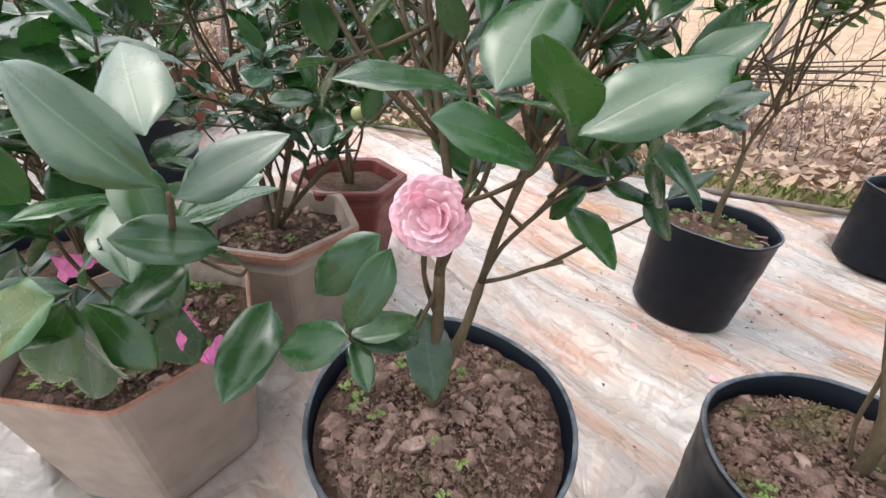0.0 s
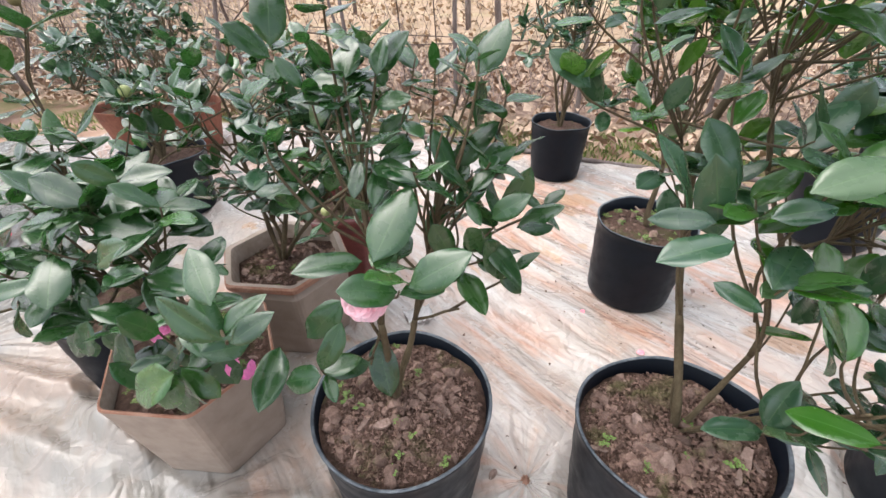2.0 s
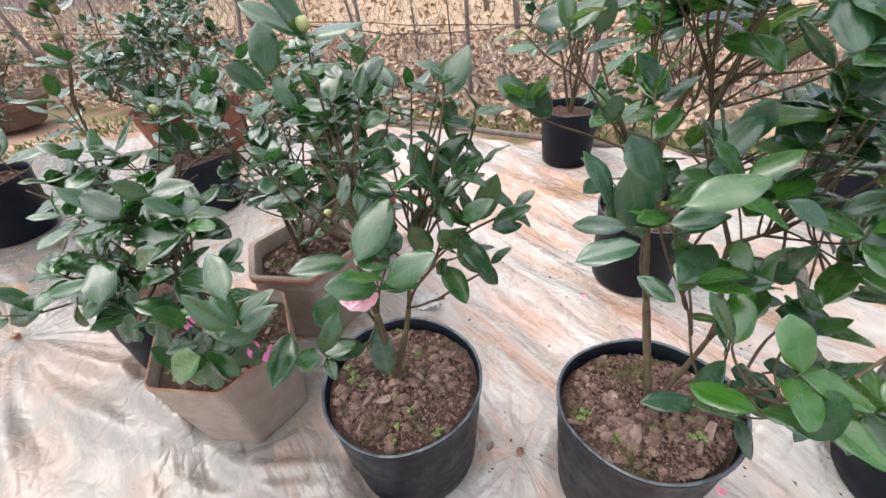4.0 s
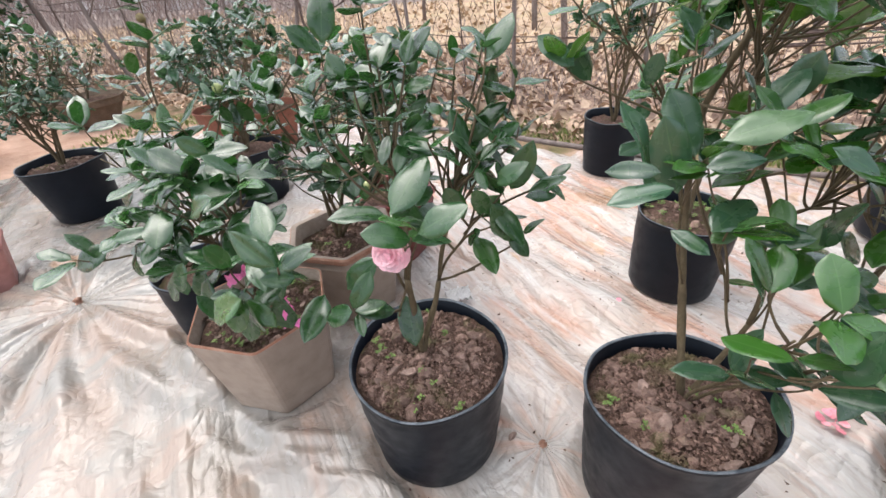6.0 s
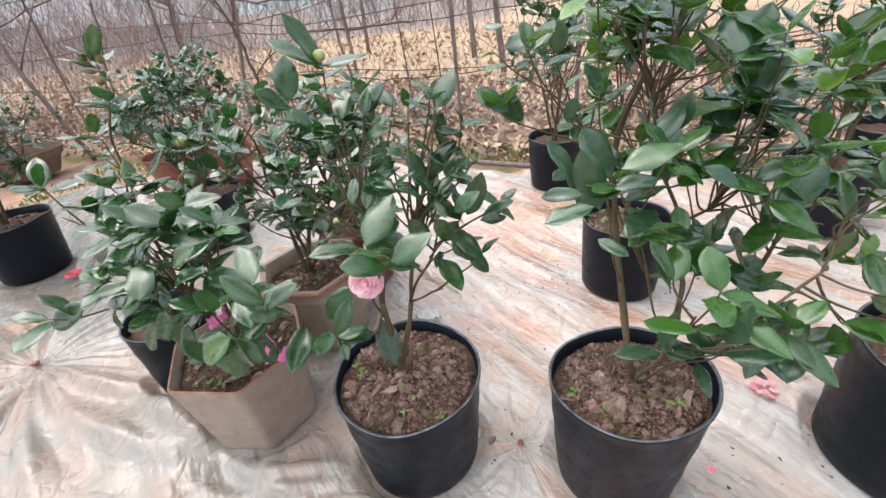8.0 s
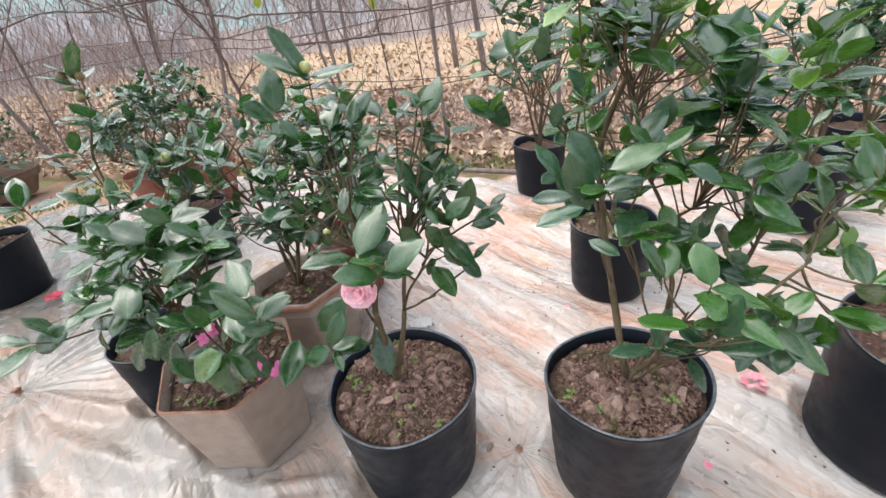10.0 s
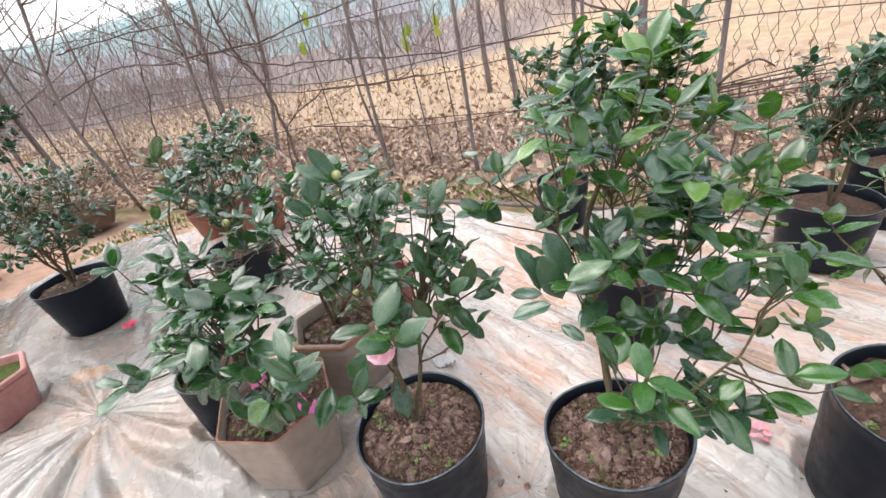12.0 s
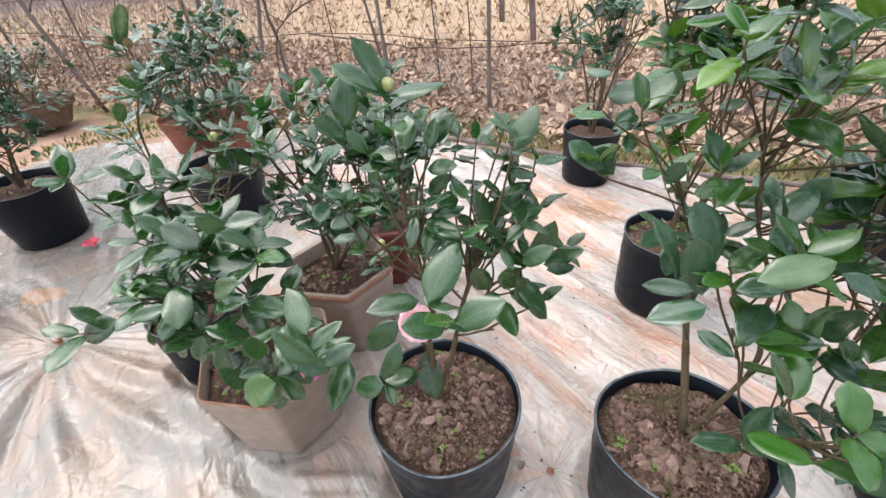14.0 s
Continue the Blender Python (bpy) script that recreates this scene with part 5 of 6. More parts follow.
p = camellia((0.642, 0.80), "upright camellia with a bare leaning trunk in a black plastic pot")
zs = round_pot(p, 0.118, 0.106, 0.227, 7, soil=0.03)
dress_soil(p, 0.108, zs, 0.012, 7, 70, 6, 22)
forks, tips = random_crown(51, (0.66, 0.86, 0.35), 0.54, 0.26, 4, 42, 6, 0.3, low=0.2)
forks = [(0.66, 0.83, 0.36, -1)] + [(a, b, c, 0 if d < 0 else d + 1) for a, b, c, d in forks]
tips = [(a, b, c, d + 1, e) for a, b, c, d, e in tips]
grow(p, (0.645, 0.805, 0.2), forks, tips, 51, LEAF_FRESH, 0.062, 0.007, more=4, origin=(0.642, 0.80, 0))

p = camellia((0.90, 0.19), "camellia in a soft black plastic grow bag")
zs = round_pot(p, 0.142, 0.128, 0.265, 8, soil=0.03, label="creased soft black grow bag", lip=0.001)
dress_soil(p, 0.13, zs, 0.012, 8, 60, 6, 4)
forks, tips = random_crown(61, (0.92, 0.22, 0.24), 0.42, 0.30, 5, 24, 5, 0.45)
grow(p, (0.92, 0.22, 0.23), forks, tips, 61, LEAF_FRESH, 0.056, 0.0065, more=3, origin=(0.90, 0.19, 0))

# ---- the back rows ----


def back_plant(x, y, label, radius, foot, height, seed, tall, spread, stems, tips, leaves, length=0.06, pot=BLACK_PLASTIC, sides=0, turn=0.0, joined=True, z0=0.42, low=0.42, soil=SOIL, potlabel="black plastic nursery pot"):
    p = camellia((x, y), label)
    if sides:
        zs = angular_pot(p, radius, foot, height, sides, radians(turn), seed, pot, potlabel, rim=0.012, earth=soil)
    else:
        zs = round_pot(p, radius, foot, height, seed, pot, earth=soil, label=potlabel)
    f, t = random_crown(seed, (x, y, zs), tall, spread, stems, tips, leaves, z0, low)
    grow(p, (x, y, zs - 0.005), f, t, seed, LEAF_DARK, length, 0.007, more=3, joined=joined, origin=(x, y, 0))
    return p, zs


p, zs = back_plant(-1.57, 1.379, "small-leaved camellia shrub in a flared black pot", 0.149, 0.117, 0.235, 71, 0.52, 0.28, 6, 95, 5, 0.043, z0=0.45, low=0.34)
bloom(p, (-0.10, -0.12, 0.62), (-0.2, -0.9, 0.3), 0.018, PETAL, 8, "small pale pink flower", 30)
dress_soil(p, 0.135, zs, 0.012, 71, 40, 10, 0)
p, zs = back_plant(-0.83, 1.465, "camellia with tall budding shoots in a black plastic pot", 0.148, 0.12, 0.225, 81, 0.48, 0.28, 5, 44, 5, 0.062)
p, zs = back_plant(0.68, 1.57, "open camellia in a black plastic pot near the fence", 0.116, 0.10, 0.228, 91, 0.6, 0.26, 5, 36, 5)
p, zs = back_plant(1.41, 0.99, "round leafy camellia in a black plastic pot", 0.138, 0.122, 0.225, 101, 0.5, 0.24, 2, 70, 5, 0.05)
p, zs = back_plant(1.80, 1.16, "camellia in a black plastic pot at the end of the row", 0.135, 0.12, 0.24, 102, 0.55, 0.25, 5, 40, 5, 0.05)
p, zs = back_plant(-1.0, 2.10, "dense dark camellia in a terracotta pot by the fence", 0.16, 0.11, 0.22, 111, 0.52, 0.32, 6, 44, 5, 0.055, pot=TERRACOTTA, potlabel="terracotta pot")
p, zs = back_plant(-1.32, 2.20, "dense small-leaved camellia in a terracotta pot by the fence", 0.15, 0.11, 0.20, 112, 0.48, 0.28, 6, 36, 5, 0.05, pot=TERRACOTTA, potlabel="terracotta pot")
p, zs = back_plant(-1.535, 0.835, "sparse young camellia in a faded pink mossy planter", 0.155, 0.115, 0.16, 121, 0.35, 0.16, 2, 4, 4, 0.05, pot=PINK_PLASTIC, sides=6, turn=-45, soil=MOSS, potlabel="faded pink plastic planter")
p, zs = back_plant(-2.18, 1.18, "young camellia in a black plastic pot", 0.13, 0.11, 0.2, 131, 0.4, 0.2, 3, 14, 5, 0.05)
p, zs = back_plant(-2.47, 1.62, "red-flowering camellia in a black plastic pot", 0.13, 0.11, 0.2, 132, 0.35, 0.22, 4, 24, 5, 0.05)
bloom(p, (0.15, -0.12, 0.38), (0.4, -0.8, 0.3), 0.042, RED_PETAL, 5, "bright red double flower", 40)
p, zs = back_plant(-2.9, 2.05, "camellia in a large faded pink planter", 0.2, 0.16, 0.27, 141, 0.4, 0.2, 3, 12, 5, 0.05, pot=PINK_PLASTIC, sides=4, turn=20, potlabel="large faded pink planter")
p, zs = back_plant(-2.62, 1.2, "camellia in a faded pink planter", 0.17, 0.13, 0.2, 142, 0.35, 0.2, 3, 10, 5, 0.05, pot=PINK_PLASTIC, sides=6, turn=10, potlabel="faded pink planter")
p, zs = back_plant(-4.2, 3.3, "large dark camellia bush in a big black tub", 0.32, 0.27, 0.35, 151, 1.15, 0.85, 9, 420, 8, 0.085, z0=0.2, low=0.08, potlabel="big black plastic tub")
p, zs = back_plant(-2.7, 2.85, "low straggling shrub in a brown clay bowl", 0.24, 0.16, 0.17, 161, 0.42, 0.35, 5, 40, 4, 0.045, pot=BOWL_CLAY, potlabel="brown clay bowl")

# ---- fence and what stands behind it ----


def fence_y(x):
    return 2.62 - 0.40 * x


def build_fence():
    rng = random.Random(4)
    f = thing("wire_fence", (0, fence_y(0), 0), "rusty wire-mesh fence on thin weathered wooden posts", "fence")
    tilt = math.atan(-0.40)
    c, s = math.cos(tilt), math.sin(tilt)
    for x in (-4.6, -3.7, -2.85, -1.71, -0.24, 0.365, 1.02, 1.62, 2.3, 3.0, 3.8):
        u = x / c
        lean = rng.uniform(-0.07, 0.07)
        r = rng.uniform(0.009, 0.016)
        pts = [(u * c, u * s, -0.1), (u * c + lean * 0.4, u * s, 0.5), (u * c + lean, u * s + rng.uniform(-0.05, 0.05), 1.45)]
        v, q = tube(smooth_path(pts, 4), r, r * 0.8, 8, rng)
        child("post", mesh_of("post", v, q, POST_WOOD), f)
    fence_wires(f, rng, c, s)


CANES = (
    ((-2.976, 3.81, 1.259), (-2.723, 3.709, 1.267), (-2.079, 3.452, 1.284), (-1.546, 3.238, 1.263)),
    ((-1.533, 3.233, 1.281), (-1.394, 3.178, 1.133), (-1.241, 3.116, 1.001), (-0.911, 2.984, 0.885), (-0.411, 2.785, 0.857), (0.143, 2.563, 0.795), (0.9, 2.25, 0.80)),
    ((-1.638, 3.275, 1.044), (-0.992, 3.017, 1.044), (-0.599, 2.86, 1.11), (0.1, 2.6, 1.2)), ((0.117, 2.573, 0.685), (-0.19, 2.696, 0.67), (-0.601, 2.861, 0.688)),
    ((-0.759, 2.924, 0.431), (-0.249, 2.72, 0.395), (0.042, 2.603, 0.365), (0.7, 2.33, 0.40)), ((-3.383, 3.973, 0.885), (-2.453, 3.601, 1.065), (-1.754, 3.321, 1.017)),
    ((-2.42, 3.62, 0.0), (-2.309, 3.544, 0.555), (-2.181, 3.492, 0.862), (-2.083, 3.453, 1.25)), ((-0.99, 3.01, 0.0), (-1.003, 3.021, 0.459), (-1.081, 3.052, 0.824), (-1.218, 3.107, 1.04), (-1.30, 3.15, 1.5)),
    ((-1.06, 3.03, 0.0), (-0.975, 3.01, 0.456), (-0.606, 2.862, 0.677)), ((-1.55, 3.25, 0.0), (-1.519, 3.228, 0.842), (-1.25, 3.1, 1.3)), ((-1.45, 3.2, 0.0), (-1.414, 3.186, 0.708), (-1.169, 3.088, 0.925)),
)


def canes():
    """Crooked dry canes grown through the netting."""
    rng = random.Random(14)
    for k, pts in enumerate(CANES):
        t = thing("bramble_cane", (*pts[0][:2], 0), "crooked dry brown cane grown through the wire fence", "cane", "canes in the fence")
        at = np.array((*pts[0][:2], 0.0))
        path = smooth_path([np.array(q) - at for q in pts], 5)
        path = [q + np.array([rng.uniform(-1, 1), rng.uniform(-1, 1), rng.uniform(-1, 1)]) * 0.008 for q in path]
        r = 0.011 if k == 7 else rng.uniform(0.004, 0.007)
        v, f = tube(path, r, r * 0.6, 6, rng)
        child("stem", mesh_of("stem", v, f, RUST), t)
        parts = []
        for _ in range(7):
            i = rng.randrange(1, len(path))
            branching(rng, path[i], (rng.uniform(-1, 1), rng.uniform(-0.6, 0.6), rng.uniform(-0.3, 1)), rng.uniform(0.15, 0.4), r * 0.45, 1, parts, 0.1, 4)
        v, f = join(parts)
        tagged(child("side_shoot", mesh_of("side_shoot", v, f, RUST), t), "thin dry side shoots", kind="stuff")


def fence_wires(f, rng, c, s):
    for z, sag in ((0.42, 0.02), (0.70, 0.03), (0.78, 0.05), (1.05, 0.03), (1.35, 0.04)):
        pts = [(u * c, u * s - 0.02, z + sag * math.sin(u * 1.9 + z * 7) + 0.012 * rng.uniform(-1, 1)) for u in np.linspace(-5.2, 4.4, 34)]
        v, q = tube(pts, 0.0028, 0.0028, 5)
        child("wire", mesh_of("wire", v, q, RUST), f)
    parts = []
    cell = 0.075
    for k in range(int(9.6 / cell)):
        pts, u0 = [], -5.2 + k * cell
        for j in range(18):
            u = u0 + (cell * 0.52 if j % 2 else 0.0)
            pts.append((u * c + rng.uniform(-1, 1) * 0.006, u * s + rng.uniform(-1, 1) * 0.01, 0.05 + j * cell + rng.uniform(-1, 1) * 0.006))
        parts.append(tube(pts, 0.0016, 0.0016, 3))
        parts.append(tube([(a + cell * 0.5 * c * (-1 if i % 2 else 1) * 1.02 + 0.002, b, z) for i, (a, b, z) in enumerate(pts)], 0.0016, 0.0016, 3))
    v, q = join(parts)
    tagged(child("netting", mesh_of("netting", v, q, RUST, False), f), "rusty wire netting", kind="stuff")


def branching(rng, start, way, length, r, depth, parts, droop=0.0, sides=5):
    """Adds a bare limb and its side shoots to parts."""
    way = np.array(way, float)
    way /= np.linalg.norm(way)
    pts, p = [np.array(start, float)], np.array(start, float)
    n = 5
    for k in range(n):
        way = way + np.array([rng.uniform(-1, 1), rng.uniform(-1, 1), rng.uniform(-0.6, 0.9) - droop]) * 0.16
        way /= np.linalg.norm(way)
        p = p + way * length / n
        pts.append(p.copy())
    parts.append(tube(pts, r, r * 0.5, sides))
    if depth:
        for _ in range(rng.randint(3, 5)):
            i = rng.randint(1, n)
            d = way * 0.7 + np.array([rng.uniform(-1, 1), rng.uniform(-1, 1), rng.uniform(-0.3, 0.9)])
            branching(rng, pts[i], d, length * rng.uniform(0.4, 0.65), r * 0.5, depth - 1, parts, droop, max(3, sides - 1))


def bare_tree(x, y, height, r, seed, lean=(0, 0), depth=2):
    rng = random.Random(seed)
    t = thing("bare_tree", (x, y, -0.05), "leafless grey-brown sapling behind the fence", "tree", "bare saplings")
    parts = []
    top = np.array([lean[0], lean[1], height])
    bend = np.array([rng.uniform(-0.1, 0.1), rng.uniform(-0.1, 0.1), 0])
    pts = smooth_path([(0, 0, 0), top * 0.35 + bend, top * 0.7 - bend, top], 4)
    v, f = tube(pts, r, r * 0.35, 8, rng)
    child("trunk", mesh_of("trunk", v, f, POST_WOOD), t)
    for _ in range(int(7 + height * 2)):
        i = rng.randint(3, len(pts) - 1)
        branching(rng, pts[i], (rng.uniform(-1, 1), rng.uniform(-1, 1), rng.uniform(0.2, 1.2)), height * rng.uniform(0.2, 0.42), r * 0.36, depth, parts, 0, 4)
    v, f = join(parts)
    tagged(child("branch_mass", mesh_of("branch_mass", v, f, POST_WOOD), t), "bare thin branches", kind="stuff")


def thicket(name, label, count, where, seed, hmin, hmax, r, material=HAZED_TWIG, depth=1):
    """A mass of bare stalks and twigs."""
    rng = random.Random(seed)
    parts = []
    for _ in range(count):
        x, y = where(rng)
        h = rng.uniform(hmin, hmax)
        branching(rng, (x, y, -0.03), (rng.uniform(-0.5, 0.5), rng.uniform(-0.5, 0.5), 1), h, r * rng.uniform(0.6, 1.3), depth, parts, 0.05, 3)
    v, f = join(parts)
    tagged(new(name, mesh_of(name, v, f, material, False)), label, "undergrowth", kind="stuff")


def scatter(name, label, count, where, seed, lo, hi, material, stand=False, category="ground cover"):
    """Loose small leaves or blades as one mesh."""
    rng = random.Random(seed)
    vs, fs, us, k = [], [], [], 0
    for _ in range(count):
        x, y, z = where(rng)
        s = rng.uniform(lo, hi)
        v, f, u = rng.choice(SCRAPS)
        if stand:
            m = leaf_frame((x, y, z), (rng.uniform(-0.8, 0.8), rng.uniform(-0.8, 0.8), 1), (rng.uniform(-1, 1), rng.uniform(-1, 1), 0.3), s, rng.uniform(0.12, 0.3))
        else:
            m = leaf_frame((x, y, z), (rng.uniform(-1, 1), rng.uniform(-1, 1), rng.uniform(-0.2, 0.5)), (rng.uniform(-0.7, 0.7), rng.uniform(-0.7, 0.7), 1), s)
        a = np.array(m)
        vs.append(v @ a[:3, :3].T + a[:3, 3])
        us.append(u)
        fs.extend(tuple(i + k for i in q) for q in f)
        k += len(v)
    tagged(new(name, mesh_of(name, np.concatenate(vs), fs, material, True, np.concatenate(us))), label, category, kind="stuff")


def scrap(width, fold, curl):
    v = np.array([(0, 0, 0), (-width / 2, 0.45, fold), (0, 0.5, 0), (width / 2, 0.45, fold), (0, 1, curl)])
    return v, [(0, 2, 1), (0, 3, 2), (1, 2, 4), (2, 3, 4)], np.array([(0.5, 0), (0, 0.45), (0.5, 0.5), (1, 0.45), (0.5, 1)])


SCRAPS = [scrap(0.55, 0.2, -0.2), scrap(0.7, -0.15, 0.25), scrap(0.45, 0.3, 0.1)]
build_fence()
canes()


def behind(lo, hi, x0=-6.0, x1=5.0):
    def pick(rng):
        x = rng.uniform(x0, x1)
        return x, fence_y(x) + rng.uniform(lo, hi)
    return pick


def lie(lo, hi, x0, x1, z=0.02):
    def pick(rng):
        x = rng.uniform(x0, x1)
        d = rng.uniform(lo, hi)
        return x, fence_y(x) + d, z + max(0.0, min(0.7, d + 0.42)) * 0.07 + rng.uniform(0, 0.02)
    return pick


def scrub_spot(rng):
    x = rng.uniform(-26, 5)
    return x, 11.0 - 0.05 * x + rng.uniform(0, 7) + max(0.0, -x - 6) * 0.15


thicket("bramble_thicket", "tangle of dry brown brambles along the fence", 230, behind(-0.12, 0.5, -5, 3.5), 5, 0.2, 0.6, 0.0028)
thicket("dry_bushes", "leafless brown bushes behind the fence", 460, behind(0.9, 5.0, -10, -1.5), 6, 0.5, 1.6, 0.0036, depth=2)
thicket("scrub_belt", "belt of bare purple-brown scrub beyond the straw field", 520, scrub_spot, 16, 0.9, 2.6, 0.016, depth=2)
scatter("leaf_litter", "dry tan fallen leaves under the fence", 11000, lie(-0.5, 1.7, -4.5, 4.0), 7, 0.035, 0.085, LITTER)
scatter("straw_tufts", "flattened dry straw-coloured grass and leaves", 4000, lie(1.4, 8.0, -8, 9, 0.03), 8, 0.05, 0.13, DRY_GRASS)
scatter("green_weeds", "low green weeds and moss at the film's edge", 4600, lambda r: (lambda x: (x, float(film_edge(x)) + r.uniform(0.03, 0.42), 0.005))(r.uniform(-2.3, 2.6)), 9, 0.012, 0.05, GRASS_GREEN, True)

rng = random.Random(77)
for k, (x, y, h, r, lx, ly) in enumerate(((-0.26, 3.04, 2.4, 0.020, -0.12, 0.2), (-2.5, 3.2, 2.6, 0.03, -0.3, 0.1), (-1.6, 4.2, 3.0, 0.035, 0.35, 0.2), (-3.6, 3.9, 3.2, 0.05, -0.5, 0.1), (-4.8, 5.2, 3.4, 0.05, -0.6, 0.4), (-2.9, 6.0, 4.0, 0.06, 0.3, 0.3), (0.9, 5.5, 3.8, 0.06, 0.2, 0.2), (2.4, 6.5, 4.2, 0.07, -0.2, 0.3), (-6.5, 6.5, 4.2, 0.06, -0.4, 0.2), (-0.6, 7.5, 4.4, 0.06, 0.1, 0.3), (4.2, 7.0, 4.5, 0.08, 0.3, 0.2), (-8.5, 8.5, 5.0, 0.08, 0.2, 0.3), (1.86, 3.25, 3.0, 0.075, 0.08, 0.1), (1.05, 4.4, 3.2, 0.06, -0.1, 0.1))):
    bare_tree(x, y, h, r * 0.55, 200 + k, (lx, ly))


def far_woods():
    rng = random.Random(3)
    parts = []
    for _ in range(90):
        x, y = rng.uniform(-60, 60), rng.uniform(24, 55)
        h = rng.uniform(3.5, 7)
        branching(rng, (x, y, 0), (rng.uniform(-0.1, 0.1), rng.uniform(-0.1, 0.1), 1), h, 0.09, 2, parts, 0, 3)
    v, f = join(parts)
    tagged(new("far_trees", mesh_of("far_trees", v, f, HAZED_TWIG, False)), "far line of bare brown trees", "trees", kind="stuff")


far_woods()


def shed(x, y, w, d, h, turn):
    t = thing("shed", (x, y, 0.0), "low white-walled farm shed with a grey roof", "building", "farm sheds", turn)
    bm = bmesh.new()
    bmesh.ops.create_cube(bm, size=1, matrix=Matrix.Translation((0, 0, h / 2)) @ Matrix.Diagonal((w, d, h, 1)))
    me = bpy.data.meshes.new("wall")
    bm.to_mesh(me)
    bm.free()
    me.materials.append(WHITE_WALL)
    child("wall", me, t)
    e = 0.4
    v = [(-w / 2 - e, -d / 2 - e, h - 0.1), (w / 2 + e, -d / 2 - e, h - 0.1), (w / 2 + e, d / 2 + e, h - 0.1), (-w / 2 - e, d / 2 + e, h - 0.1), (-w / 2 - e, 0, h + d * 0.28), (w / 2 + e, 0, h + d * 0.28)]
    child("roof", mesh_of("roof", v, [(0, 1, 5, 4), (2, 3, 4, 5), (0, 4, 3), (1, 2, 5), (3, 2, 1, 0)], GREY_ROOF, False), t)


shed(-17.5, 25, 5.5, 3, 1.5, 15)
shed(-11.5, 21, 5, 2.5, 0.9, 12)
shed(-3.0, 30, 5, 3, 2.0, 5)


def hills():
    xs = np.linspace(-420, 420, 140)
    rows = np.linspace(0, 1, 8)
    rng = np.random.default_rng(8)
    ridge = 18 + 24 / (1 + np.exp((xs - 10) / 45)) + 7 * np.exp(-((xs + 180) / 60) ** 2) + waves(xs, 0 * xs, rng, 12, 0.01, 0.12, 2.5)
    ys = 330 + rows[:, None] * 60 + 0 * xs[None, :]
    z = -2 + ridge[None, :] * np.sin(rows[:, None] * math.pi / 2)
    tagged(new("hill", grid_mesh("hill", xs, ys, z, HAZED_HILL)), "hazy blue-green wooded hill on the horizon", "hill", kind="structure")


hills()


def edge_pole():
    """A thin bamboo pole that weighs the film's edge down."""
    xs = np.linspace(-0.5, 2.9, 18)
    pts = [(x, float(film_edge(x)) + 0.01 + 0.012 * math.sin(x * 3), 0.022 + 0.006 * math.sin(x * 5)) for x in xs]
    v, f = tube(pts, 0.013, 0.010, 8, random.Random(2))
    tagged(new("bamboo_pole", mesh_of("bamboo_pole", v, f, POST_WOOD)), "thin weathered bamboo pole lying along the film's edge", "pole")


edge_pole()



def hanging_sprig(x, y, z, count, seed):
    """A few yellow-green leaves left on a thin hanging twig by the fence."""
    rng = random.Random(seed)
    t = thing("leafy_sprig", (x, y, 0), "thin twig with a few yellow-green leaves at the fence", "sprig", "sprigs in the fence")
    path = smooth_path([(0.05, 0.02, 0.0), (0.03, 0.0, z * 0.5), (0.0, 0.0, z + 0.12), (0.02, -0.02, z + 0.22)], 4)
    v, f = tube(path, 0.005, 0.003, 5)
    child("stem", mesh_of("stem", v, f, RUST), t)
    for k in range(count):
        m = leaf_frame((rng.uniform(-0.04, 0.06), rng.uniform(-0.03, 0.03), z + rng.uniform(0.02, 0.2)), (rng.uniform(-0.3, 0.3), -0.1, -1), (rng.uniform(-0.4, 0.4), -1, 0.3), rng.uniform(0.07, 0.10), 1.0)
        child("leaf", rng.choice(SPRIG_LEAVES), t, m=m)


SPRIG_LEAVES = [mesh_of("leaf", v, f, LEAF_YELLOW, True, u) for v, f, u in BLADES[:3]]
for k, (x, y, z, count) in enumerate(((0.03, 2.78, 0.84, 4), (0.24, 2.70, 0.84, 2), (-0.67, 3.06, 0.98, 2))):
    hanging_sprig(x, y, z, count, 60 + k)


def brushwood():
    """A bundle of dry branches pushed through the fence, one arched."""
    rng = random.Random(31)
    t = thing("brushwood_bundle", (1.68, 1.90, 0), "bundle of dry brown branches stuck in the wire fence", "branches")
    for k in range(8):
        z, a = rng.uniform(0.38, 0.44), rng.uniform(-0.03, 0.04)
        pts = [(-0.20 - rng.uniform(0, 0.06), 0.09, z - 0.02), (0.0, rng.uniform(-0.02, 0.02), z + a * 0.5), (0.22 + rng.uniform(0, 0.15), -0.10, z + a + 0.03)]
        v, f = tube(smooth_path(pts, 5), 0.005, 0.003, 6, rng)
        child("branch", mesh_of("branch", v, f, RUST), t)
    v, f = tube(smooth_path([(-0.09, 0.04, 0.44), (-0.02, 0.0, 0.51), (0.05, -0.03, 0.54), (0.12, -0.05, 0.50)], 5), 0.009, 0.004, 7, rng)
    child("branch", mesh_of("branch", v, f, RUST), t, "thicker arched dry branch")
    v, f = tube(smooth_path([(0.0, 0.0, -0.03), (0.02, 0.0, 0.2), (0.0, 0.0, 0.42)], 4), 0.006, 0.005, 6, rng)
    child("branch", mesh_of("branch", v, f, RUST), t)


brushwood()

# ---- small loose things on the film ----


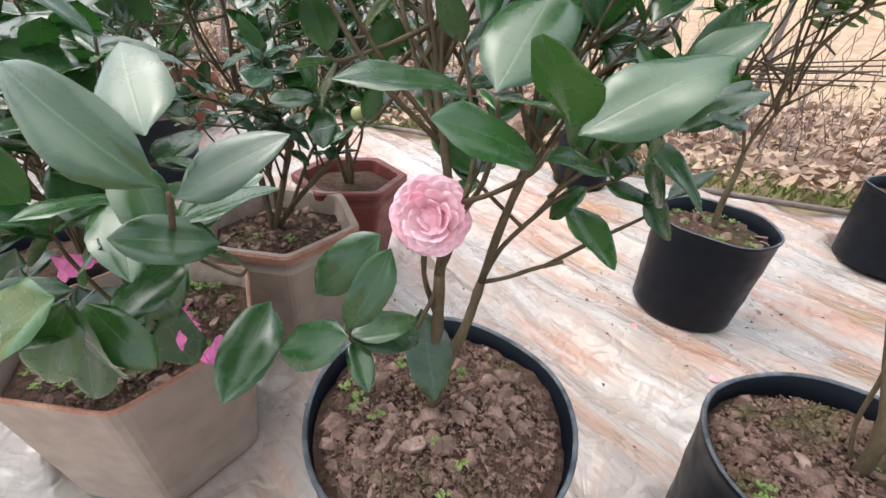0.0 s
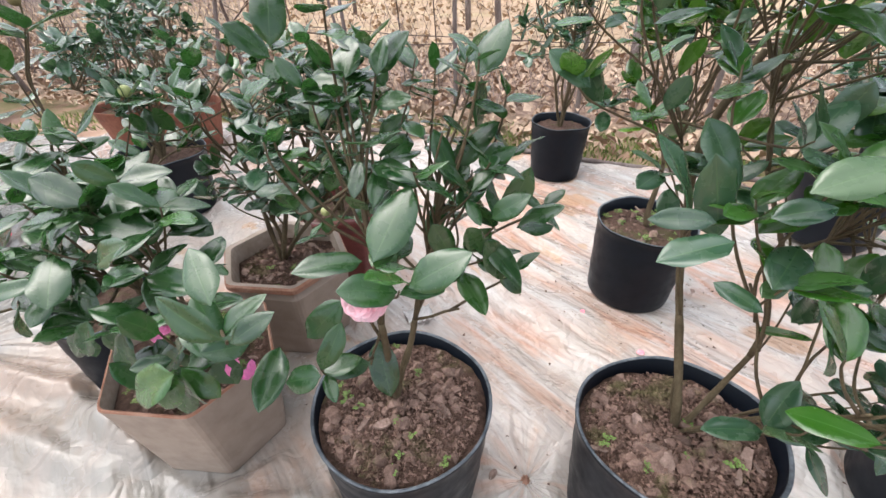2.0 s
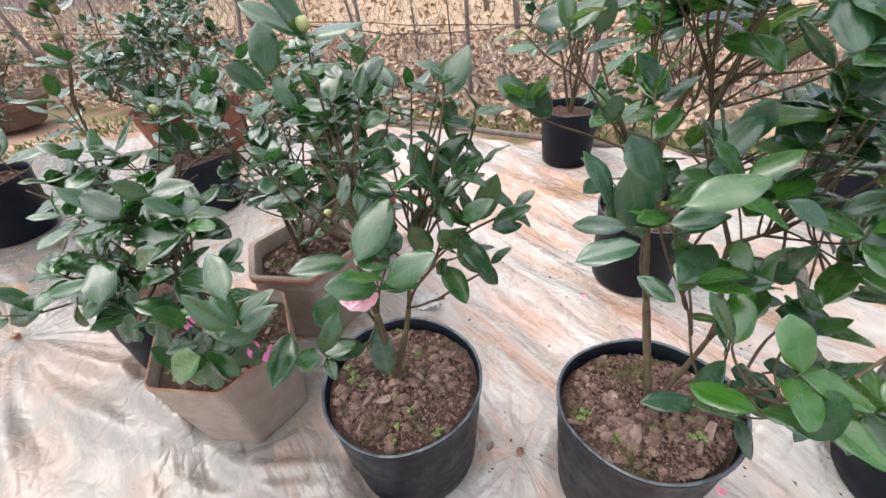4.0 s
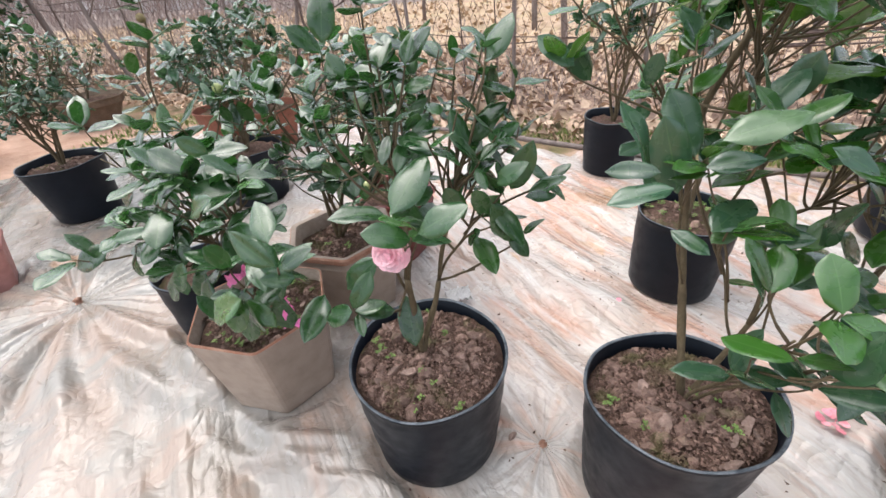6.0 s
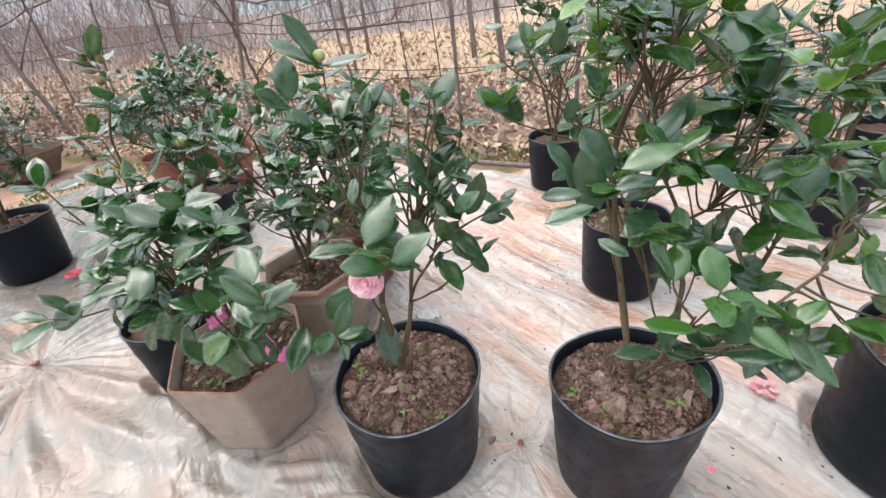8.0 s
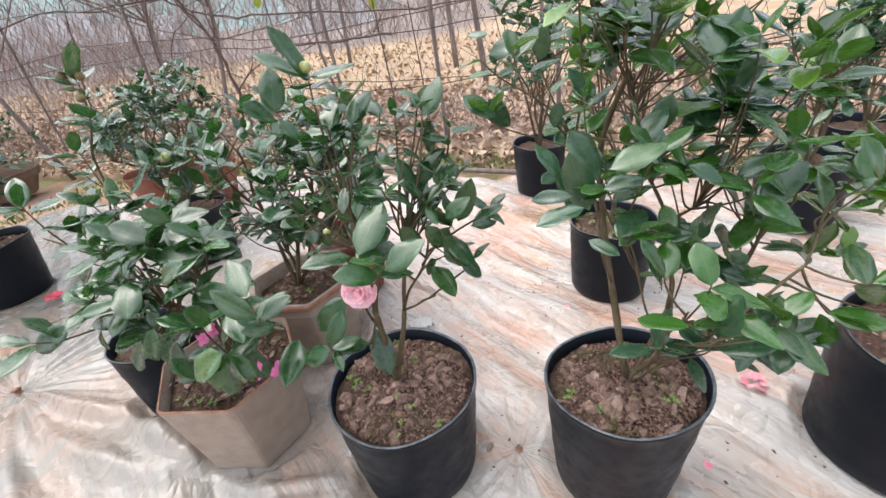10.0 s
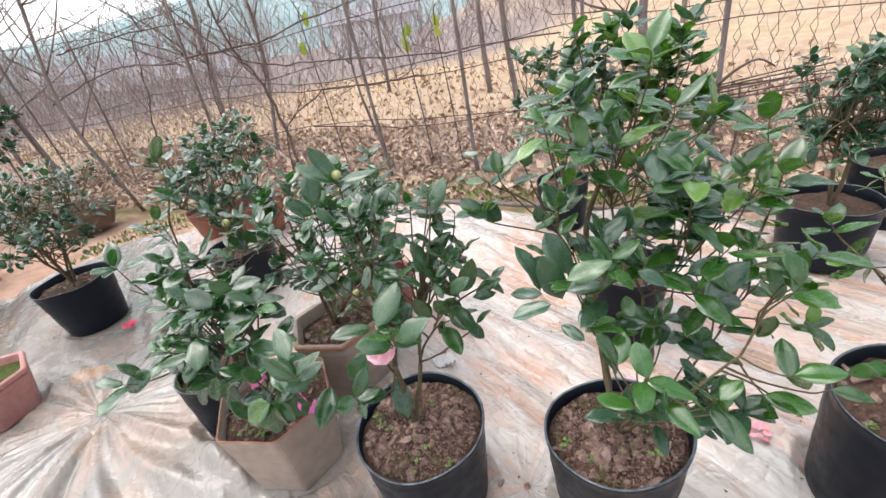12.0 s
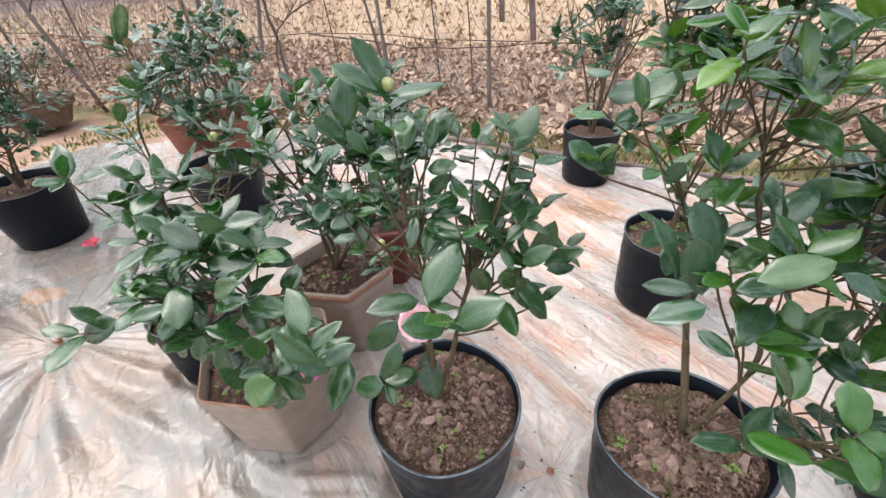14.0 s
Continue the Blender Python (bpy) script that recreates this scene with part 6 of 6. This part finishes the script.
def fallen_flower(x, y, seed, size, material, label):
    rng = random.Random(seed)
    t = thing("fallen_flower", (x, y, 0.012), label, "flower", "fallen flowers")
    for k in range(9):
        a = k * 2.4
        m = pose(0.25 * size * math.cos(a), 0.25 * size * math.sin(a), 0.004 + 0.002 * k, rng.uniform(-10, 45), rng.uniform(-20, 20), math.degrees(a) - 90 + rng.uniform(-25, 25)) @ Matrix.Scale(size * rng.uniform(0.5, 0.75), 4)
        child("petal", petal_mesh(material), t, m=m)



def paper_scrap(x, y):
    """A crumpled scrap of white paper."""
    rng = random.Random(6)
    xs = np.linspace(-0.034, 0.034, 13)
    z = np.array([[0.018 * abs(math.sin(i * 1.3 + j * 0.7)) * rng.uniform(0.5, 1.2) + 0.012 for i in range(13)] for j in range(13)])
    ob = tagged(new("paper_scrap", grid_mesh("paper_scrap", xs, xs * 0.7, z, PAPER)), "crumpled white paper scrap on the wet film", "paper")
    ob.matrix_basis = pose(x, y, 0.0, 0, 0, 15)
    thick = ob.modifiers.new("thickness", "SOLIDIFY")
    thick.thickness = 0.001


paper_scrap(0.05, 0.735)
fallen_flower(0.755, 0.345, 1, 0.030, DEAD_PETAL, "wilted pink fallen camellia flower on the film")
fallen_flower(-1.327, 1.249, 2, 0.036, RED_PETAL, "bright red fallen camellia flower on the film")
for k, (x, y) in enumerate(((0.477, 0.70), (0.56, 0.20), (0.17, 0.33), (0.20, 0.20), (0.55, 0.56), (0.80, 0.74), (-0.95, 0.45), (0.60, 0.09))):
    t = tagged(new("fallen_petal", FLAKES[k % 5] if k % 3 == 2 else petal_mesh(DEAD_PETAL)), "small wilted fallen petal on the film", "petal", "fallen petals")
    t.matrix_basis = pose(x, y, 0.012, 0, 0, k * 67) @ Matrix.Scale(0.014 + 0.004 * (k % 3), 4)

def film_knot(x, y, size):
    """The puckered tuft where the film is gathered and tied."""
    rng = random.Random(9)
    verts, faces, n = [], [], 18
    for k, (r, h) in enumerate(((1.5, 0.0), (0.9, 0.35), (0.45, 0.8), (0.55, 1.1), (0.8, 1.35))):
        for i in range(n):
            a, w = 2 * math.pi * i / n, (1.0 if i % 2 else 0.68) * rng.uniform(0.85, 1.1)
            verts.append((size * r * w * math.cos(a), size * r * w * math.sin(a), size * h * (0.9 if i % 2 else 1.05)))
        if k:
            faces += [((k - 1) * n + i, (k - 1) * n + (i + 1) % n, k * n + (i + 1) % n, k * n + i) for i in range(n)]
    faces.append(tuple(range(4 * n, 5 * n)))
    ob = tagged(new("film_knot", mesh_of("film_knot", verts, faces, RIM_STAIN)), "puckered muddy tuft where the plastic film is tied", "knot")
    ob.matrix_basis = pose(x, y, 0.010)


film_knot(-1.095, 0.745, 0.016)
film_knot(0.218, 0.307, 0.007)

ribbon_home = bpy.data.objects["potted_camellia.002"]


def ribbon(parent, at, size, turn, seed):
    """A crumpled scrap of plastic ribbon, pinched in the middle where it is tied."""
    rng = random.Random(seed)
    bm = bmesh.new()
    n, m = 11, 5
    rows = []
    for i in range(n):
        f = i / (n - 1)
        pinch = 0.25 + 0.75 * abs(2 * f - 1)
        row = []
        for j in range(m):
            g = j / (m - 1) - 0.5
            row.append(bm.verts.new((size * (f - 0.5) * 1.2 + size * 0.05 * rng.uniform(-1, 1), size * 0.3 * math.sin(f * 6 + seed) + size * 0.10 * rng.uniform(-1, 1), size * (g * pinch * 0.9 - 0.5 * abs(f - 0.5)) + size * 0.07 * rng.uniform(-1, 1))))
        rows.append(row)
    for a, b in zip(rows, rows[1:]):
        for j in range(m - 1):
            bm.faces.new((a[j], a[j + 1], b[j + 1], b[j]))
    bmesh.ops.recalc_face_normals(bm, faces=bm.faces[:])
    bmesh.ops.solidify(bm, geom=bm.faces[:], thickness=0.0006)
    me = bpy.data.meshes.new("ribbon")
    bm.to_mesh(me)
    bm.free()
    me.materials.append(RIBBON)
    child("ribbon", me, parent, "bright magenta plastic ribbon", pose(*at, 0, 0, turn))


ribbon(ribbon_home, (0.12, -0.095, 0.258), 0.038, 20, 1)
ribbon(ribbon_home, (0.068, -0.115, 0.385), 0.03, 60, 2)
ribbon(ribbon_home, (0.13, -0.115, 0.312), 0.034, 100, 3)

scatter("soil_crumbs", "crumbs of dark earth spilled on the film", 260, lambda r: (lambda a, d, c: (c[0] + d * math.cos(a), c[1] + d * math.sin(a), 0.010))(r.uniform(0, 6.28), 0.13 + abs(r.gauss(0, 0.12)), r.choice(((0.642, 0.80), (0.642, 0.80), (0.014, 0.346), (0.384, 0.246), (0.68, 1.57), (0.90, 0.19), (-0.145, 1.0)))), 15, 0.003, 0.011, SOIL)

t = tagged(new("yellow_petal", petal_mesh(BUD_YELLOW)), "small bright yellow petal on the grey film", "petal")
t.matrix_basis = pose(-1.201, 0.249, 0.03, 10, 0, 40) @ Matrix.Scale(0.022, 4)


def cane_stake():
    """A bamboo stake tied beside the young plant in the pink planter."""
    t = thing("bamboo_stake", (-1.645, 0.845, 0.12), "thin leaning bamboo stake in the pink planter", "stake")
    v, f = tube(smooth_path([(-0.02, 0, -0.03), (0.03, 0.0, 0.2), (0.058, 0.0, 0.38)], 4), 0.006, 0.005, 8, random.Random(3))
    child("stem", mesh_of("stem", v, f, STRAW_CANE), t)


cane_stake()
